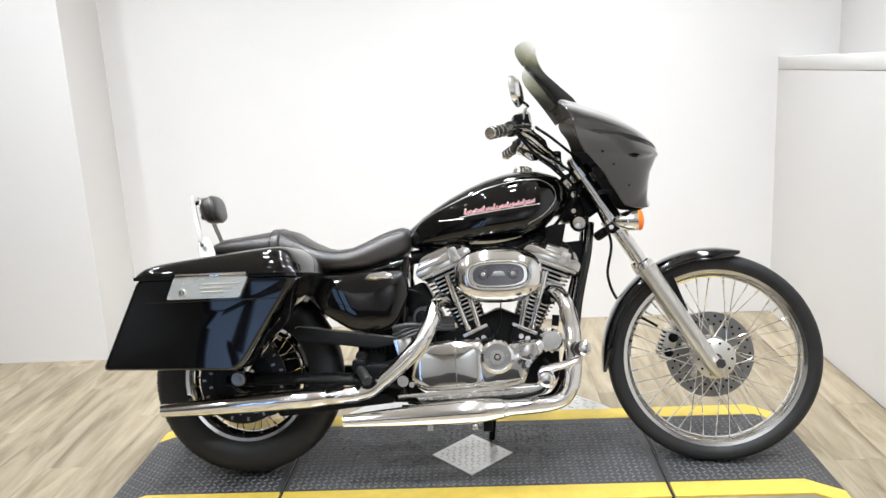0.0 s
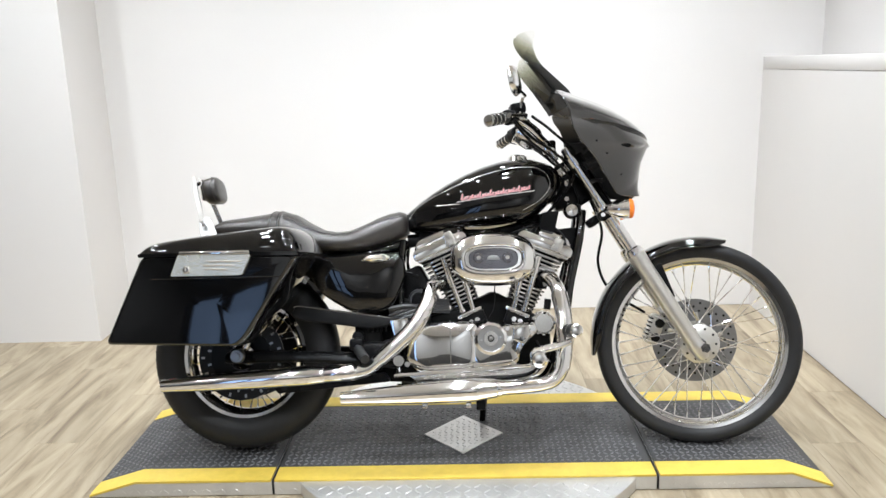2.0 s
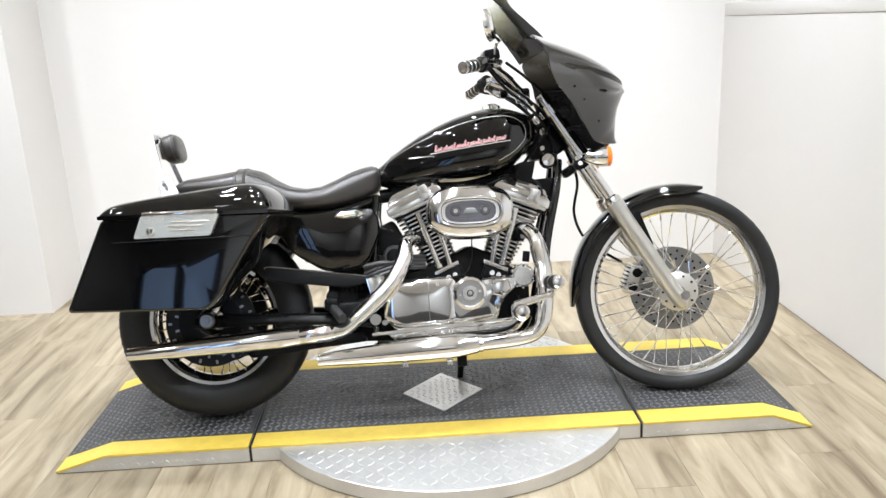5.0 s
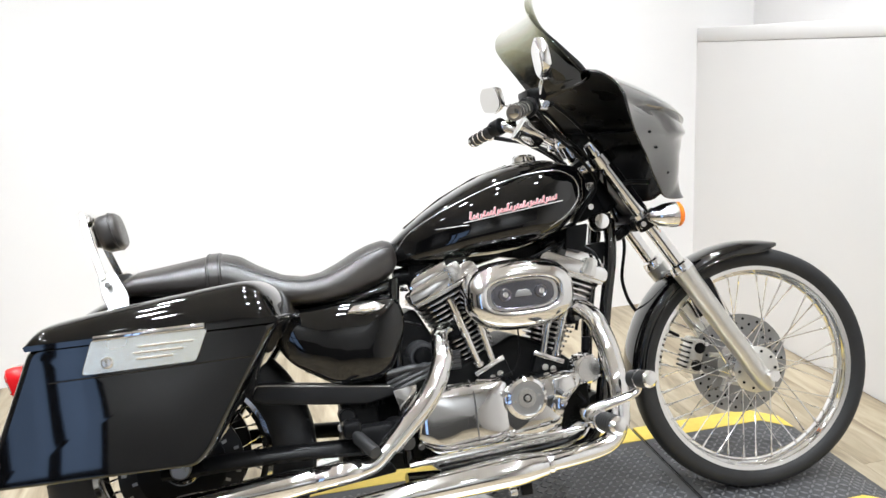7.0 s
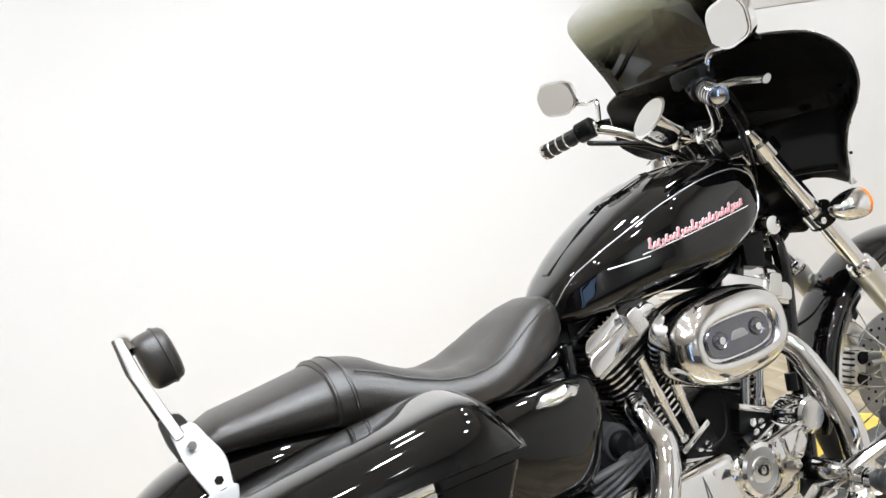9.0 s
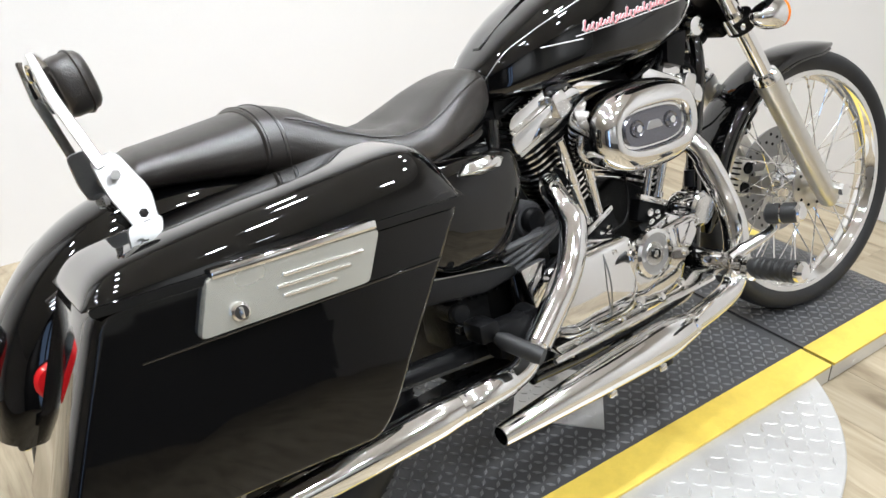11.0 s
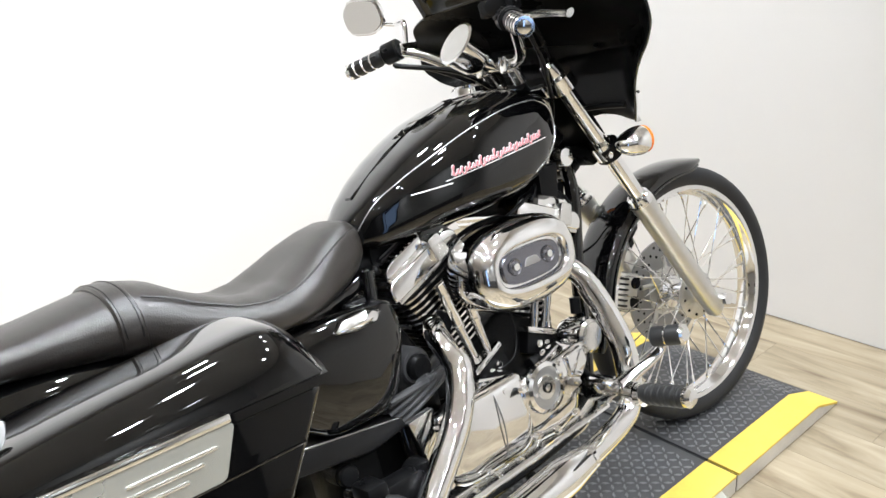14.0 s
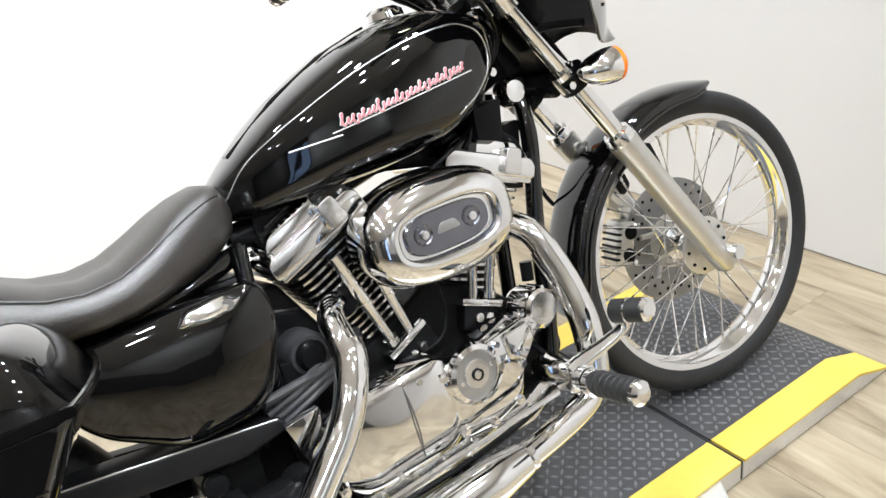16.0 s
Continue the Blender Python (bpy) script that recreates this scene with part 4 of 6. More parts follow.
# handlebar
def handlebar():
    pts = [(0.889, 0.306, 1.092), (0.925, 0.243, 1.106), (0.950, 0.205, 1.109), (0.995, 0.165, 1.085), (1.04, 0.115, 1.045), (1.062, 0.06, 1.03), (1.064, 0.0, 1.03)]
    pts = pts + [(x, -y, z) for x, y, z in pts[-2::-1]]
    bar = part("handlebar", tube(pts, 0.0127, 14, 5), CHROME, bike, "chrome handlebar", STEER)
    for side in (-1, 1):
        a, b = Vector((0.925, side * 0.243, 1.106)), Vector((0.889, side * 0.306, 1.092))
        d = (b - a).normalized()
        g0, g1 = a + d * -0.005, b + d * 0.022
        L = (g1 - g0).length
        grip = part("grip", tube([g0, g0 + d * 0.004, g1 - d * 0.006, g1], [0.017, 0.0185, 0.0185, 0.016], 20, 1), GRIP, bar, "black rubber grip with chrome bands", STEER)
        for k in range(4):
            c = g0 + d * (0.022 + k * 0.024)
            for q in range(6):
                ang = 2 * math.pi * q / 6
                e = d.orthogonal().normalized()
                e = Matrix.Rotation(ang, 3, d) @ e
                part("grip_pad", rod(c + e * 0.0165 - d * 0.008, c + e * 0.0165 + d * 0.008, 0.0042, 6), GRIP, bar, "", STEER) if q % 2 == 0 else None
            part("grip_band", tube([c + d * 0.0095, c + d * 0.0105, c + d * 0.0135, c + d * 0.0145], [0.0186, 0.0194, 0.0194, 0.0186], 18, 1), CHROME, bar, "", STEER)
        part("grip_end", tube([g1 - d * 0.004, g1, g1 + d * 0.006, g1 + d * 0.008], [0.0185, 0.0195, 0.0175, 0.012], 18, 1), CHROME, bar, "chrome grip cap", STEER)
        sw = g0 - d * 0.022
        part("switch_housing", tube([sw - d * 0.024, sw - d * 0.02, sw + d * 0.018, sw + d * 0.022], [0.021, 0.0255, 0.0255, 0.021], 16, 1), SATIN, bar, "black switch housing", STEER)
        for q in (-0.008, 0.008):
            part("switch", box(sw.x - 0.024, sw.y + q * side, sw.z + 0.004 - q * 0.3, 0.01, 0.011, 0.009, 0.002), SATIN, bar, "", STEER)
        part("lever_bracket", box(sw.x + 0.028, sw.y - side * 0.022, sw.z + 0.002, 0.05, 0.03, 0.026, 0.006), CHROME, bar, "", STEER)
        lv = [(sw.x + 0.052, sw.y - side * 0.012, sw.z), (sw.x + 0.050, sw.y + side * 0.03, sw.z - 0.001), (sw.x + 0.030, sw.y + side * 0.085, sw.z - 0.008), (sw.x + 0.008, sw.y + side * 0.145, sw.z - 0.016), (sw.x + 0.003, sw.y + side * 0.16, sw.z - 0.017)]
        part("lever", tube(lv, [0.008, 0.0085, 0.0075, 0.0068, 0.0095], 12, 5, 0.7), POLISHED, bar, "polished hand lever", STEER)
        if side < 0:
            part("brake_reservoir", box(sw.x + 0.022, sw.y + 0.048, sw.z + 0.032, 0.05, 0.075, 0.035, 0.008, (0, -8, 10)), SATIN, bar, "black brake fluid reservoir", STEER)
        # mirror
        st = Vector((sw.x + 0.03, sw.y - side * 0.02, sw.z + 0.012))
        mx, my, yaw = (0.962, 0.312, -6) if side < 0 else (0.956, 0.338, 21)
        tip = Vector((mx + 0.008, side * (my - 0.03), 1.188))
        part("mirror_stem", tube([st, st + Vector((0.012, side * 0.01, 0.05)), (st + tip) / 2 + Vector((0.02, side * 0.005, 0.02)), tip], [0.006, 0.0055, 0.005, 0.0045], 10, 5), CHROME, bar, "", STEER)
        outline = rounded([(-0.058, -0.022), (-0.05, 0.036), (0.03, 0.046), (0.056, 0.02), (0.05, -0.03), (-0.02, -0.042)], 0.028)
        mb = loft([[(a * side * k, y, b * k) for a, b in outline] for y, k in ((-0.012, 0.55), (-0.009, 0.8), (-0.003, 0.95), (0.005, 1.0), (0.011, 1.0), (0.012, 0.97))])
        face = prism([(a * side * 0.9, b * 0.88) for a, b in outline], 0.0, 0.0018, 0.0)
        mm = STEER @ Matrix.Translation((mx, side * my, 1.210)) @ Matrix.Diagonal((1.1, 1.14, 1.1, 1.0)) @ Matrix.Rotation(radians(90 + yaw), 4, "Z") @ Matrix.Rotation(radians(-8), 4, "X")
        part("mirror", mb, CHROME, bar, "chrome rear-view mirror", mm)
        part("mirror_glass", face, MIRROR, bar, "", mm @ Matrix.Translation((0, 0.0125, 0)))
        part("riser", joined(tube([(1.085, side * 0.045, 0.985), (1.064, side * 0.045, 1.03)], 0.014, 14, 1), box(1.064, side * 0.045, 1.03, 0.045, 0.028, 0.04, 0.008)), CHROME, bar, "", STEER)
    # speedometer
    can = turned([(0.004, -0.05), (0.032, -0.048), (0.044, -0.03), (0.047, 0.0), (0.047, 0.018), (0.0505, 0.02), (0.0505, 0.027), (0.046, 0.029)], (0, 0, 0), 36, "Z")
    mm = STEER @ Matrix.Translation((0.985, 0, 1.078)) @ Matrix.Rotation(radians(-52), 4, "Y")
    sp = part("speedometer", can, CHROME, bike, "round chrome speedometer", mm)
    part("dial", turned([(0.002, 0.0275), (0.044, 0.0275), (0.045, 0.0295), (0.002, 0.03)], (0, 0, 0), 36, "Z"), SATIN_ALU, sp, "pale dial", mm)
    part("speedometer_bracket", box(1.025, 0, 1.05, 0.07, 0.05, 0.02, 0.006, (0, 35, 0)), CHROME, sp, "", STEER)
    # cables and hoses
    for name, pts, r, mat in (
        ("throttle_cable", [(0.93, -0.235, 1.085), (0.99, -0.20, 1.03), (1.07, -0.13, 0.99), (1.14, -0.07, 0.93), (1.10, -0.06, 0.86), (1.0, -0.09, 0.74)], 0.0045, SATIN),
        ("idle_cable", [(0.925, -0.24, 1.08), (0.985, -0.21, 1.015), (1.06, -0.145, 0.97), (1.125, -0.08, 0.90), (1.08, -0.07, 0.83), (0.99, -0.09, 0.73)], 0.0045, SATIN),
        ("brake_hose", [(0.99, -0.19, 1.105), (1.06, -0.15, 1.06), (1.14, -0.09, 0.99), (1.20, 0.02, 0.86), (1.25, 0.06, 0.74), (1.235, 0.07, 0.62), (1.28, 0.08, 0.52), (1.40, 0.09, 0.44)], 0.005, SATIN),
        ("clutch_cable", [(0.955, 0.225, 1.095), (1.01, 0.15, 1.06), (1.07, 0.08, 1.0), (1.13, 0.05, 0.92), (1.15, 0.06, 0.78), (1.08, 0.08, 0.5)], 0.005, SATIN),
        ("wiring", [(0.94, 0.2, 1.09), (1.03, 0.09, 1.04), (1.09, 0.03, 0.97)], 0.006, SATIN)):
        part(name, tube(pts, r, 8, 7), mat, bike)


handlebar()


# frame
def frame_tubes():
    fr = part("frame", joined(
        tube([(1.10, 0, 0.97), (1.145, 0, 0.895), (1.185, 0, 0.83)], 0.033, 20, 3),
        box(1.105, 0, 0.865, 0.09, 0.075, 0.11, 0.015, (0, -18, 0)),
        tube([(1.09, 0, 0.90), (0.95, 0, 0.79), (0.75, 0, 0.735), (0.56, 0, 0.71)], 0.024, 12, 5)), SATIN, bike, "black tubular steel frame")
    for side in (-1, 1):
        y = side * 0.062
        part("down_tube", tube([(1.165, y * 0.7, 0.80), (1.15, y, 0.70), (1.112, y, 0.535), (1.085, y, 0.36), (1.045, y, 0.235), (0.96, y, 0.20), (0.70, y * 1.5, 0.195), (0.52, y * 1.9, 0.21)], 0.0165, 14, 6), BLACK, fr, "gloss black down tube")
        part("rear_rail", tube([(0.56, side * 0.06, 0.70), (0.40, side * 0.085, 0.665), (0.15, side * 0.10, 0.645), (-0.10, side * 0.11, 0.63)], 0.016, 12, 5), BLACK, fr)
        part("seat_post", tube([(0.55, side * 0.08, 0.71), (0.54, side * 0.085, 0.62), (0.535, side * 0.088, 0.50), (0.53, side * 0.10, 0.38), (0.53, side * 0.125, 0.25)], 0.014, 12, 6), BLACK, fr)
        part("frame_nut", turned([(0.002, -0.006), (0.013, -0.006), (0.015, -0.002), (0.015, 0.006), (0.002, 0.006)], (1.121, side * 0.05, 0.896), 20, "Y"), POLISHED, fr)
        part("lower_nut", turned([(0.002, -0.006), (0.008, -0.006), (0.009, 0.006), (0.002, 0.006)], (1.114, side * 0.05, 0.842), 12, "Y"), CHROME, fr)
    hb = part("horn", turned([(0.004, -0.026), (0.02, -0.024), (0.027, -0.012), (0.029, 0.004), (0.022, 0.02), (0.004, 0.024)], (1.126, -0.068, 0.799), 28, "Y"), CHROME, bike, "round chrome horn cover")
    part("horn_bracket", box(1.15, -0.05, 0.805, 0.02, 0.06, 0.03, 0.005), SATIN, hb)
    part("coil_cover", prism(rounded([(1.02, 0.792), (1.082, 0.798), (1.064, 0.722), (1.014, 0.738)], 0.008), -0.10, -0.035, 0.006), SATIN, bike, "black coil cover under the tank")
    part("wiring_loom", prism(rounded([(0.60, 0.700), (0.60, 0.742), (0.98, 0.775), (1.08, 0.80), (1.06, 0.725), (0.95, 0.715), (0.85, 0.735), (0.75, 0.73)], 0.012), -0.028, 0.03, 0.008), SATIN, bike, "black wiring cover under the tank")
    part("engine_mount", prism(rounded([(1.04, 0.735), (1.15, 0.745), (1.13, 0.66), (1.08, 0.655)], 0.012), -0.045, 0.045, 0.006), SATIN, bike)
    sw = part("swingarm", joined(*[tube([(-0.05, s * 0.135, 0.325), (0.0, s * 0.137, 0.325), (0.2, s * 0.135, 0.325), (0.42, s * 0.12, 0.31), (0.53, s * 0.10, 0.30)], [0.020, 0.023, 0.022, 0.024, 0.03], 12, 4, 0.7) for s in (-1, 1)], box(0.45, 0, 0.31, 0.08, 0.22, 0.05, 0.012)), SATIN, bike, "black swingarm")
    for s in (-1, 1):
        part("axle_end", joined(turned([(0.002, -0.012), (0.020, -0.012), (0.024, -0.006), (0.024, 0.008), (0.002, 0.008)], (-0.004, s * 0.165, 0.333), 24), rod((-0.004, s * 0.17, 0.333), (-0.004, s * 0.186, 0.333), 0.013, 6)), STEEL, sw, "steel axle nut")
        part("pivot_cap", turned([(0.002, -0.01), (0.018, -0.01), (0.022, 0.0), (0.022, 0.012), (0.002, 0.012)], (0.53, s * 0.135, 0.305), 20), CHROME, sw)
    part("oil_tank", prism(rounded([(0.538, 0.34), (0.538, 0.60), (0.60, 0.63), (0.668, 0.50), (0.66, 0.34)], 0.02), -0.030, 0.110, 0.010), SATIN, bike, "black oil tank behind the rear cylinder")
    mc = part("rear_brake_cylinder", joined(box(0.425, -0.035, 0.365, 0.095, 0.12, 0.20, 0.014), rod((0.392, -0.10, 0.385), (0.392, -0.06, 0.385), 0.022, 18)), WRINKLE, bike, "black rear brake master cylinder")
    part("cylinder_cap", turned([(0.002, -0.008), (0.017, -0.008), (0.020, -0.004), (0.020, 0.006), (0.002, 0.006)], (0.392, -0.106, 0.385), 20), POWDER, mc)
    for k in range(5):
        part("cylinder_rib", box(0.425 + 0.015 * k, -0.098, 0.425, 0.006, 0.01, 0.05, 0.002), POWDER, mc)
    part("battery_box", prism(rounded([(0.40, 0.33), (0.40, 0.60), (0.535, 0.62), (0.535, 0.33)], 0.02), -0.085, 0.115, 0.010), SATIN, bike, "black battery box in the frame")
    # belt, guards and engine sprocket cover
    belt = joined(
        prism(rounded([(-0.01, 0.492), (-0.01, 0.484), (0.52, 0.386), (0.52, 0.394)], 0.002), 0.076, 0.104),
        prism(rounded([(-0.01, 0.182), (-0.01, 0.174), (0.52, 0.249), (0.52, 0.257)], 0.002), 0.076, 0.104))
    part("drive_belt", belt, TYRE, bike, "black toothed drive belt")
    teeth = [box(0.03 + k * 0.0142, 0.090, 0.4785 - 0.0142 * k * 0.185, 0.007, 0.028, 0.006, 0.001, (0, 10.5, 0), 1) for k in range(34)]
    t = part("belt_teeth", joined(*teeth), TYRE, bike)
    t["kind"] = "stuff"
    part("belt_guard", prism(rounded([(0.165, 0.462), (0.185, 0.495), (0.515, 0.447), (0.52, 0.425), (0.44, 0.412), (0.20, 0.445)], 0.012), -0.132, -0.062, 0.006), POWDER, bike, "satin black belt guard")
    # the glint along the guard's top edge, added as a thin steel line
    part("guard_edge_glint", tube([(0.178, -0.1325, 0.488), (0.20, -0.1328, 0.4925), (0.34, -0.1328, 0.472), (0.505, -0.1328, 0.448)], 0.0016, 6, 4), STEEL, bike, "bright line in place of the glint on the guard's edge")
    part("lower_belt_guard", prism(rounded([(0.10, 0.235), (0.48, 0.262), (0.50, 0.235), (0.12, 0.20)], 0.01), -0.125, -0.07, 0.005), SATIN, bike)
    cr = prism(rounded([(0.505, 0.440), (0.565, 0.447), (0.548, 0.345), (0.53, 0.348)], 0.004), -0.160, -0.145, 0.003)
    part("sprocket_cover_bracket", cr, CHROME, bike, "chrome triangular bracket")
    for s in (-1, 1):
        sh = part("shock_absorber", rod((0.02, s * 0.155, 0.36), (0.17, s * 0.155, 0.63), 0.011, 12), CHROME, bike, "rear shock absorber with coil spring")
        d = Vector((0.15, 0, 0.27))
        coil = []
        for k in range(97):
            a = 2 * math.pi * k / 12
            c = Vector((0.02, s * 0.155, 0.36)) + d * (0.15 + 0.6 * k / 96)
            u = Vector((0.27, 0, -0.15)).normalized()
            coil.append(c + 0.024 * (math.cos(a) * u + math.sin(a) * Vector((0, 1, 0))))
        part("spring", tube(coil, 0.005, 6, 1), CHROME, sh)
        part("shock_cover", tube([Vector((0.02, s * 0.155, 0.36)) + d * q for q in (0.72, 0.73, 0.99, 1.0)], [0.02, 0.029, 0.029, 0.02], 18, 1), CHROME, sh)


frame_tubes()


# engine
def engine():
    case = prism(rounded([(0.60, 0.235), (0.99, 0.235), (1.045, 0.30), (1.045, 0.40), (0.985, 0.455), (0.905, 0.505), (0.853, 0.53), (0.80, 0.505), (0.72, 0.47), (0.60, 0.44)], 0.02), -0.062, 0.13, 0.010)
    eng = part("engine", case, WRINKLE, bike, "V-twin engine in black and chrome")
    for x0, tilt in ((0.776, -22.5), (0.930, 22.5)):
        ax = Vector((math.sin(radians(tilt)), 0, math.cos(radians(tilt))))
        base = Vector((x0, 0, 0.44))
        turn = Matrix.Translation(base) @ Matrix.Rotation(radians(tilt), 4, "Y")
        core = turned([(0.048, 0.0), (0.060, 0.24)], (0, 0, 0), 32, "Z")
        cyl = part("cylinder", core, SATIN, bike, "black cylinder with bright-edged cooling fins", turn)
        fin = edge = None
        for k in range(17):
            z = 0.014 + k * 0.0142
            grow = (0.042 + 0.178 * z) / 0.084
            if fin is None:
                o = rounded([(-0.084, -0.086), (0.084, -0.086), (0.084, 0.086), (-0.084, 0.086)], 0.045, 6)
                bm = loft([[(x * q, y * q, h) for x, y in o] for q, h in ((0.95, -0.0030), (1.0, -0.0024), (1.0, 0.0024), (0.95, 0.0030))])
                fin = part("fin", bm, SATIN, cyl, "black cooling fin")
                bm = loft([[(x * q, y * q, h) for x, y in o] for q, h in ((0.99, -0.0024), (1.006, -0.0021), (1.006, 0.0021), (0.99, 0.0024))], True)
                edge = part("fin_edge", bm, POLISHED, cyl, "machined bright fin edge")
                fin.matrix_basis = edge.matrix_basis = turn @ Matrix.Translation((0, 0, z)) @ Matrix.Diagonal((grow, grow, 1, 1))
            else:
                m = turn @ Matrix.Translation((0, 0, z)) @ Matrix.Diagonal((grow, grow, 1, 1))
                again("fin", fin, m, cyl)
                again("fin_edge", edge, m, cyl)
        # head and rocker cover
        head = box(0, 0, 0.238, 0.165, 0.165, 0.014, 0.005)
        part("cylinder_head", head, SATIN, cyl, "", turn)
        inner = 1 if tilt < 0 else -1
        o = rounded([(-0.098, 0.249), (0.098, 0.249), (0.098, 0.276), (0.084, 0.288), (-0.084, 0.288), (-0.098, 0.276)], 0.01, 4)
        rk = part("rocker_cover", prism(o, -0.094, 0.115, 0.010, 3), CHROME, bike, "chrome rocker cover", turn)
        part("rocker_base", prism(rounded([(-0.091, 0.241), (0.091, 0.241), (0.091, 0.251), (-0.091, 0.251)], 0.005, 3), -0.091, 0.112, 0.003), POLISHED, rk, "", turn)
        o = rounded([(-0.082, 0.284), (0.082, 0.284), (0.076, 0.303), (0.060, 0.313), (-0.060, 0.313), (-0.076, 0.303)], 0.012, 4)
        part("rocker_top", prism(o, -0.080, 0.100, 0.012, 3), CHROME, rk, "", turn)
        # the tank's dark reflection in the chrome, added as black inner and top panels
        part("inner_dark_reflection", prism(rounded([(inner * 0.030, 0.280), (inner * 0.0985, 0.274), (inner * 0.086, 0.298), (inner * 0.064, 0.3145), (inner * 0.030, 0.3152)], 0.006, 3), -0.085, 0.105, 0.005), BLACK, rk, "black panel in place of the tank's reflection in the chrome", turn)
        for k in range(8):
            part("cover_rib", box(-0.046 + 0.013 * k, -0.066, 0.3125, 0.0055, 0.024, 0.007, 0.0015, (0, 0, 0), 1), CHROME, rk, "", turn)
        part("top_panel", box(-inner * 0.012, 0.018, 0.3135, 0.076, 0.125, 0.006, 0.002), SATIN, rk, "ribbed top panel, coloured black for the tank's reflection", turn)
        for k in range(10):
            part("top_rib", box(-inner * 0.012, -0.036 + 0.012 * k, 0.3172, 0.066, 0.0035, 0.003, 0.001, (0, 0, 0), 1), STEEL, rk, "", turn)
        for px in (-0.078, 0.078):
            for py in (-0.080, 0.005, 0.098):
                part("cover_bolt", joined(rod((px, py, 0.280), (px, py, 0.2915), 0.0072, 12), rod((px, py, 0.2895), (px, py, 0.296), 0.005, 6)), CHROME, rk, "", turn)
        for px in (-0.045, 0.045):
            part("cover_bolt", rod((px, -0.074, 0.306), (px, -0.074, 0.316), 0.0058, 6), CHROME, rk, "", turn)
        part("front_boss", prism(rounded([(0.020, 0.253), (0.060, 0.253), (0.056, 0.302), (0.024, 0.302)], 0.008, 3), -0.104, -0.08, 0.006), POLISHED, rk, "", turn)
        # exhaust and intake stubs
        s = -1 if tilt < 0 else 1
        part("exhaust_port", tube([base + ax * 0.125 + Vector((s * 0.01, -0.03, 0)), base + ax * 0.125 + Vector((s * 0.045, -0.075, 0.005))], 0.027, 16, 1), SATIN, cyl)
    # push-rod tubes and tappet blocks
    for bx, tx, lean in (((0.757, 0.795), (0.683, 0.735), -24), ((0.908, 0.945), (0.962, 1.008), 24)):
        mid = sum(bx) / 2 + (0.010 if lean < 0 else 0.004)
        blk = part("tappet_block", box(mid, -0.062, 0.432, 0.082, 0.05, 0.05, 0.005, (0, lean * 0.8, 0)), SATIN, eng, "black tappet block")
        cap = box(sum(bx) / 2 - math.copysign(0.006, -lean), -0.072, 0.458, 0.088, 0.05, 0.013, 0.003, (0, lean, 0))
        part("tappet_cap", cap, CHROME, eng, "chrome tappet cap")
        for b, t in zip(bx, tx):
            k = -0.010 if lean < 0 else 0.010
            p, q = Vector((b + k, -0.082, 0.460)), Vector((t, -0.106, 0.645))
            d = q - p
            part("push_rod_tube", tube([p, p + d * 0.06, p + d * 0.065, p + d * 0.45, p + d * 0.455, p + d * 0.49, p + d * 0.495, q], [0.0135, 0.0135, 0.0095, 0.0095, 0.0122, 0.0122, 0.0112, 0.0112], 16, 1), CHROME, eng, "chrome push-rod tube")
        for dx in (-0.0105, 0.0105):
            at = (mid + dx, 0.430 - dx * math.tan(radians(lean)) * 0.8)
            part("tappet_bolt", joined(rod((at[0], -0.085, at[1]), (at[0], -0.093, at[1]), 0.0085, 14), rod((at[0], -0.09, at[1]), (at[0], -0.096, at[1]), 0.0055, 6)), CHROME, eng)
    # air cleaner
    cx, cz = 0.852, 0.637
    oval = lambda a, b, p, n=56: [(cx + a * math.copysign(abs(math.cos(t)) ** p, math.cos(t)), cz + b * math.copysign(abs(math.sin(t)) ** p, math.sin(t))) for t in (2 * math.pi * k / n for k in range(n))]
    rings = [[(x, y, z) for x, z in oval(a, b, p)] for a, b, p, y in (
        (0.122, 0.070, 0.80, -0.095), (0.138, 0.085, 0.80, -0.10), (0.142, 0.089, 0.80, -0.112), (0.142, 0.0895, 0.80, -0.160), (0.140, 0.087, 0.78, -0.175), (0.135, 0.082, 0.78, -0.187), (0.127, 0.073, 0.76, -0.196), (0.116, 0.061, 0.74, -0.201), (0.106, 0.051, 0.72, -0.2045), (0.098, 0.0445, 0.7, -0.2045), (0.094, 0.041, 0.68, -0.201), (0.091, 0.038, 0.68, -0.190))]
    ac = part("air_cleaner", loft(rings), CHROME, bike, "oval chrome air cleaner cover", angle=50)
    part("cover_inset", loft([[(x, y, z) for x, z in oval(a, b, 0.66)] for a, b, y in ((0.081, 0.0345, -0.186), (0.081, 0.0345, -0.193), (0.078, 0.032, -0.1955))]), INSET, ac, "dark grey inset panel")
    for bx in (0.804, 0.898):
        part("inset_cup", turned([(0.002, -0.001), (0.0125, -0.001), (0.0155, -0.003), (0.017, 0.0), (0.017, 0.004), (0.002, 0.004)], (bx, -0.197, 0.640), 26), INSET, ac)
        part("cover_screw", joined(turned([(0.003, -0.002), (0.007, -0.0015), (0.008, 0.003), (0.003, 0.003)], (bx, -0.2015, 0.640), 18, "Y", True), rod((bx, -0.2, 0.640), (bx, -0.2032, 0.640), 0.0035, 6)), CHROME, ac, "chrome socket screw")
    part("inset_badge", prism(rounded([(0.828, 0.632), (0.876, 0.632), (0.866, 0.648), (0.838, 0.648)], 0.006), -0.1975, -0.195, 0.0008), RING, ac, "small plain badge")
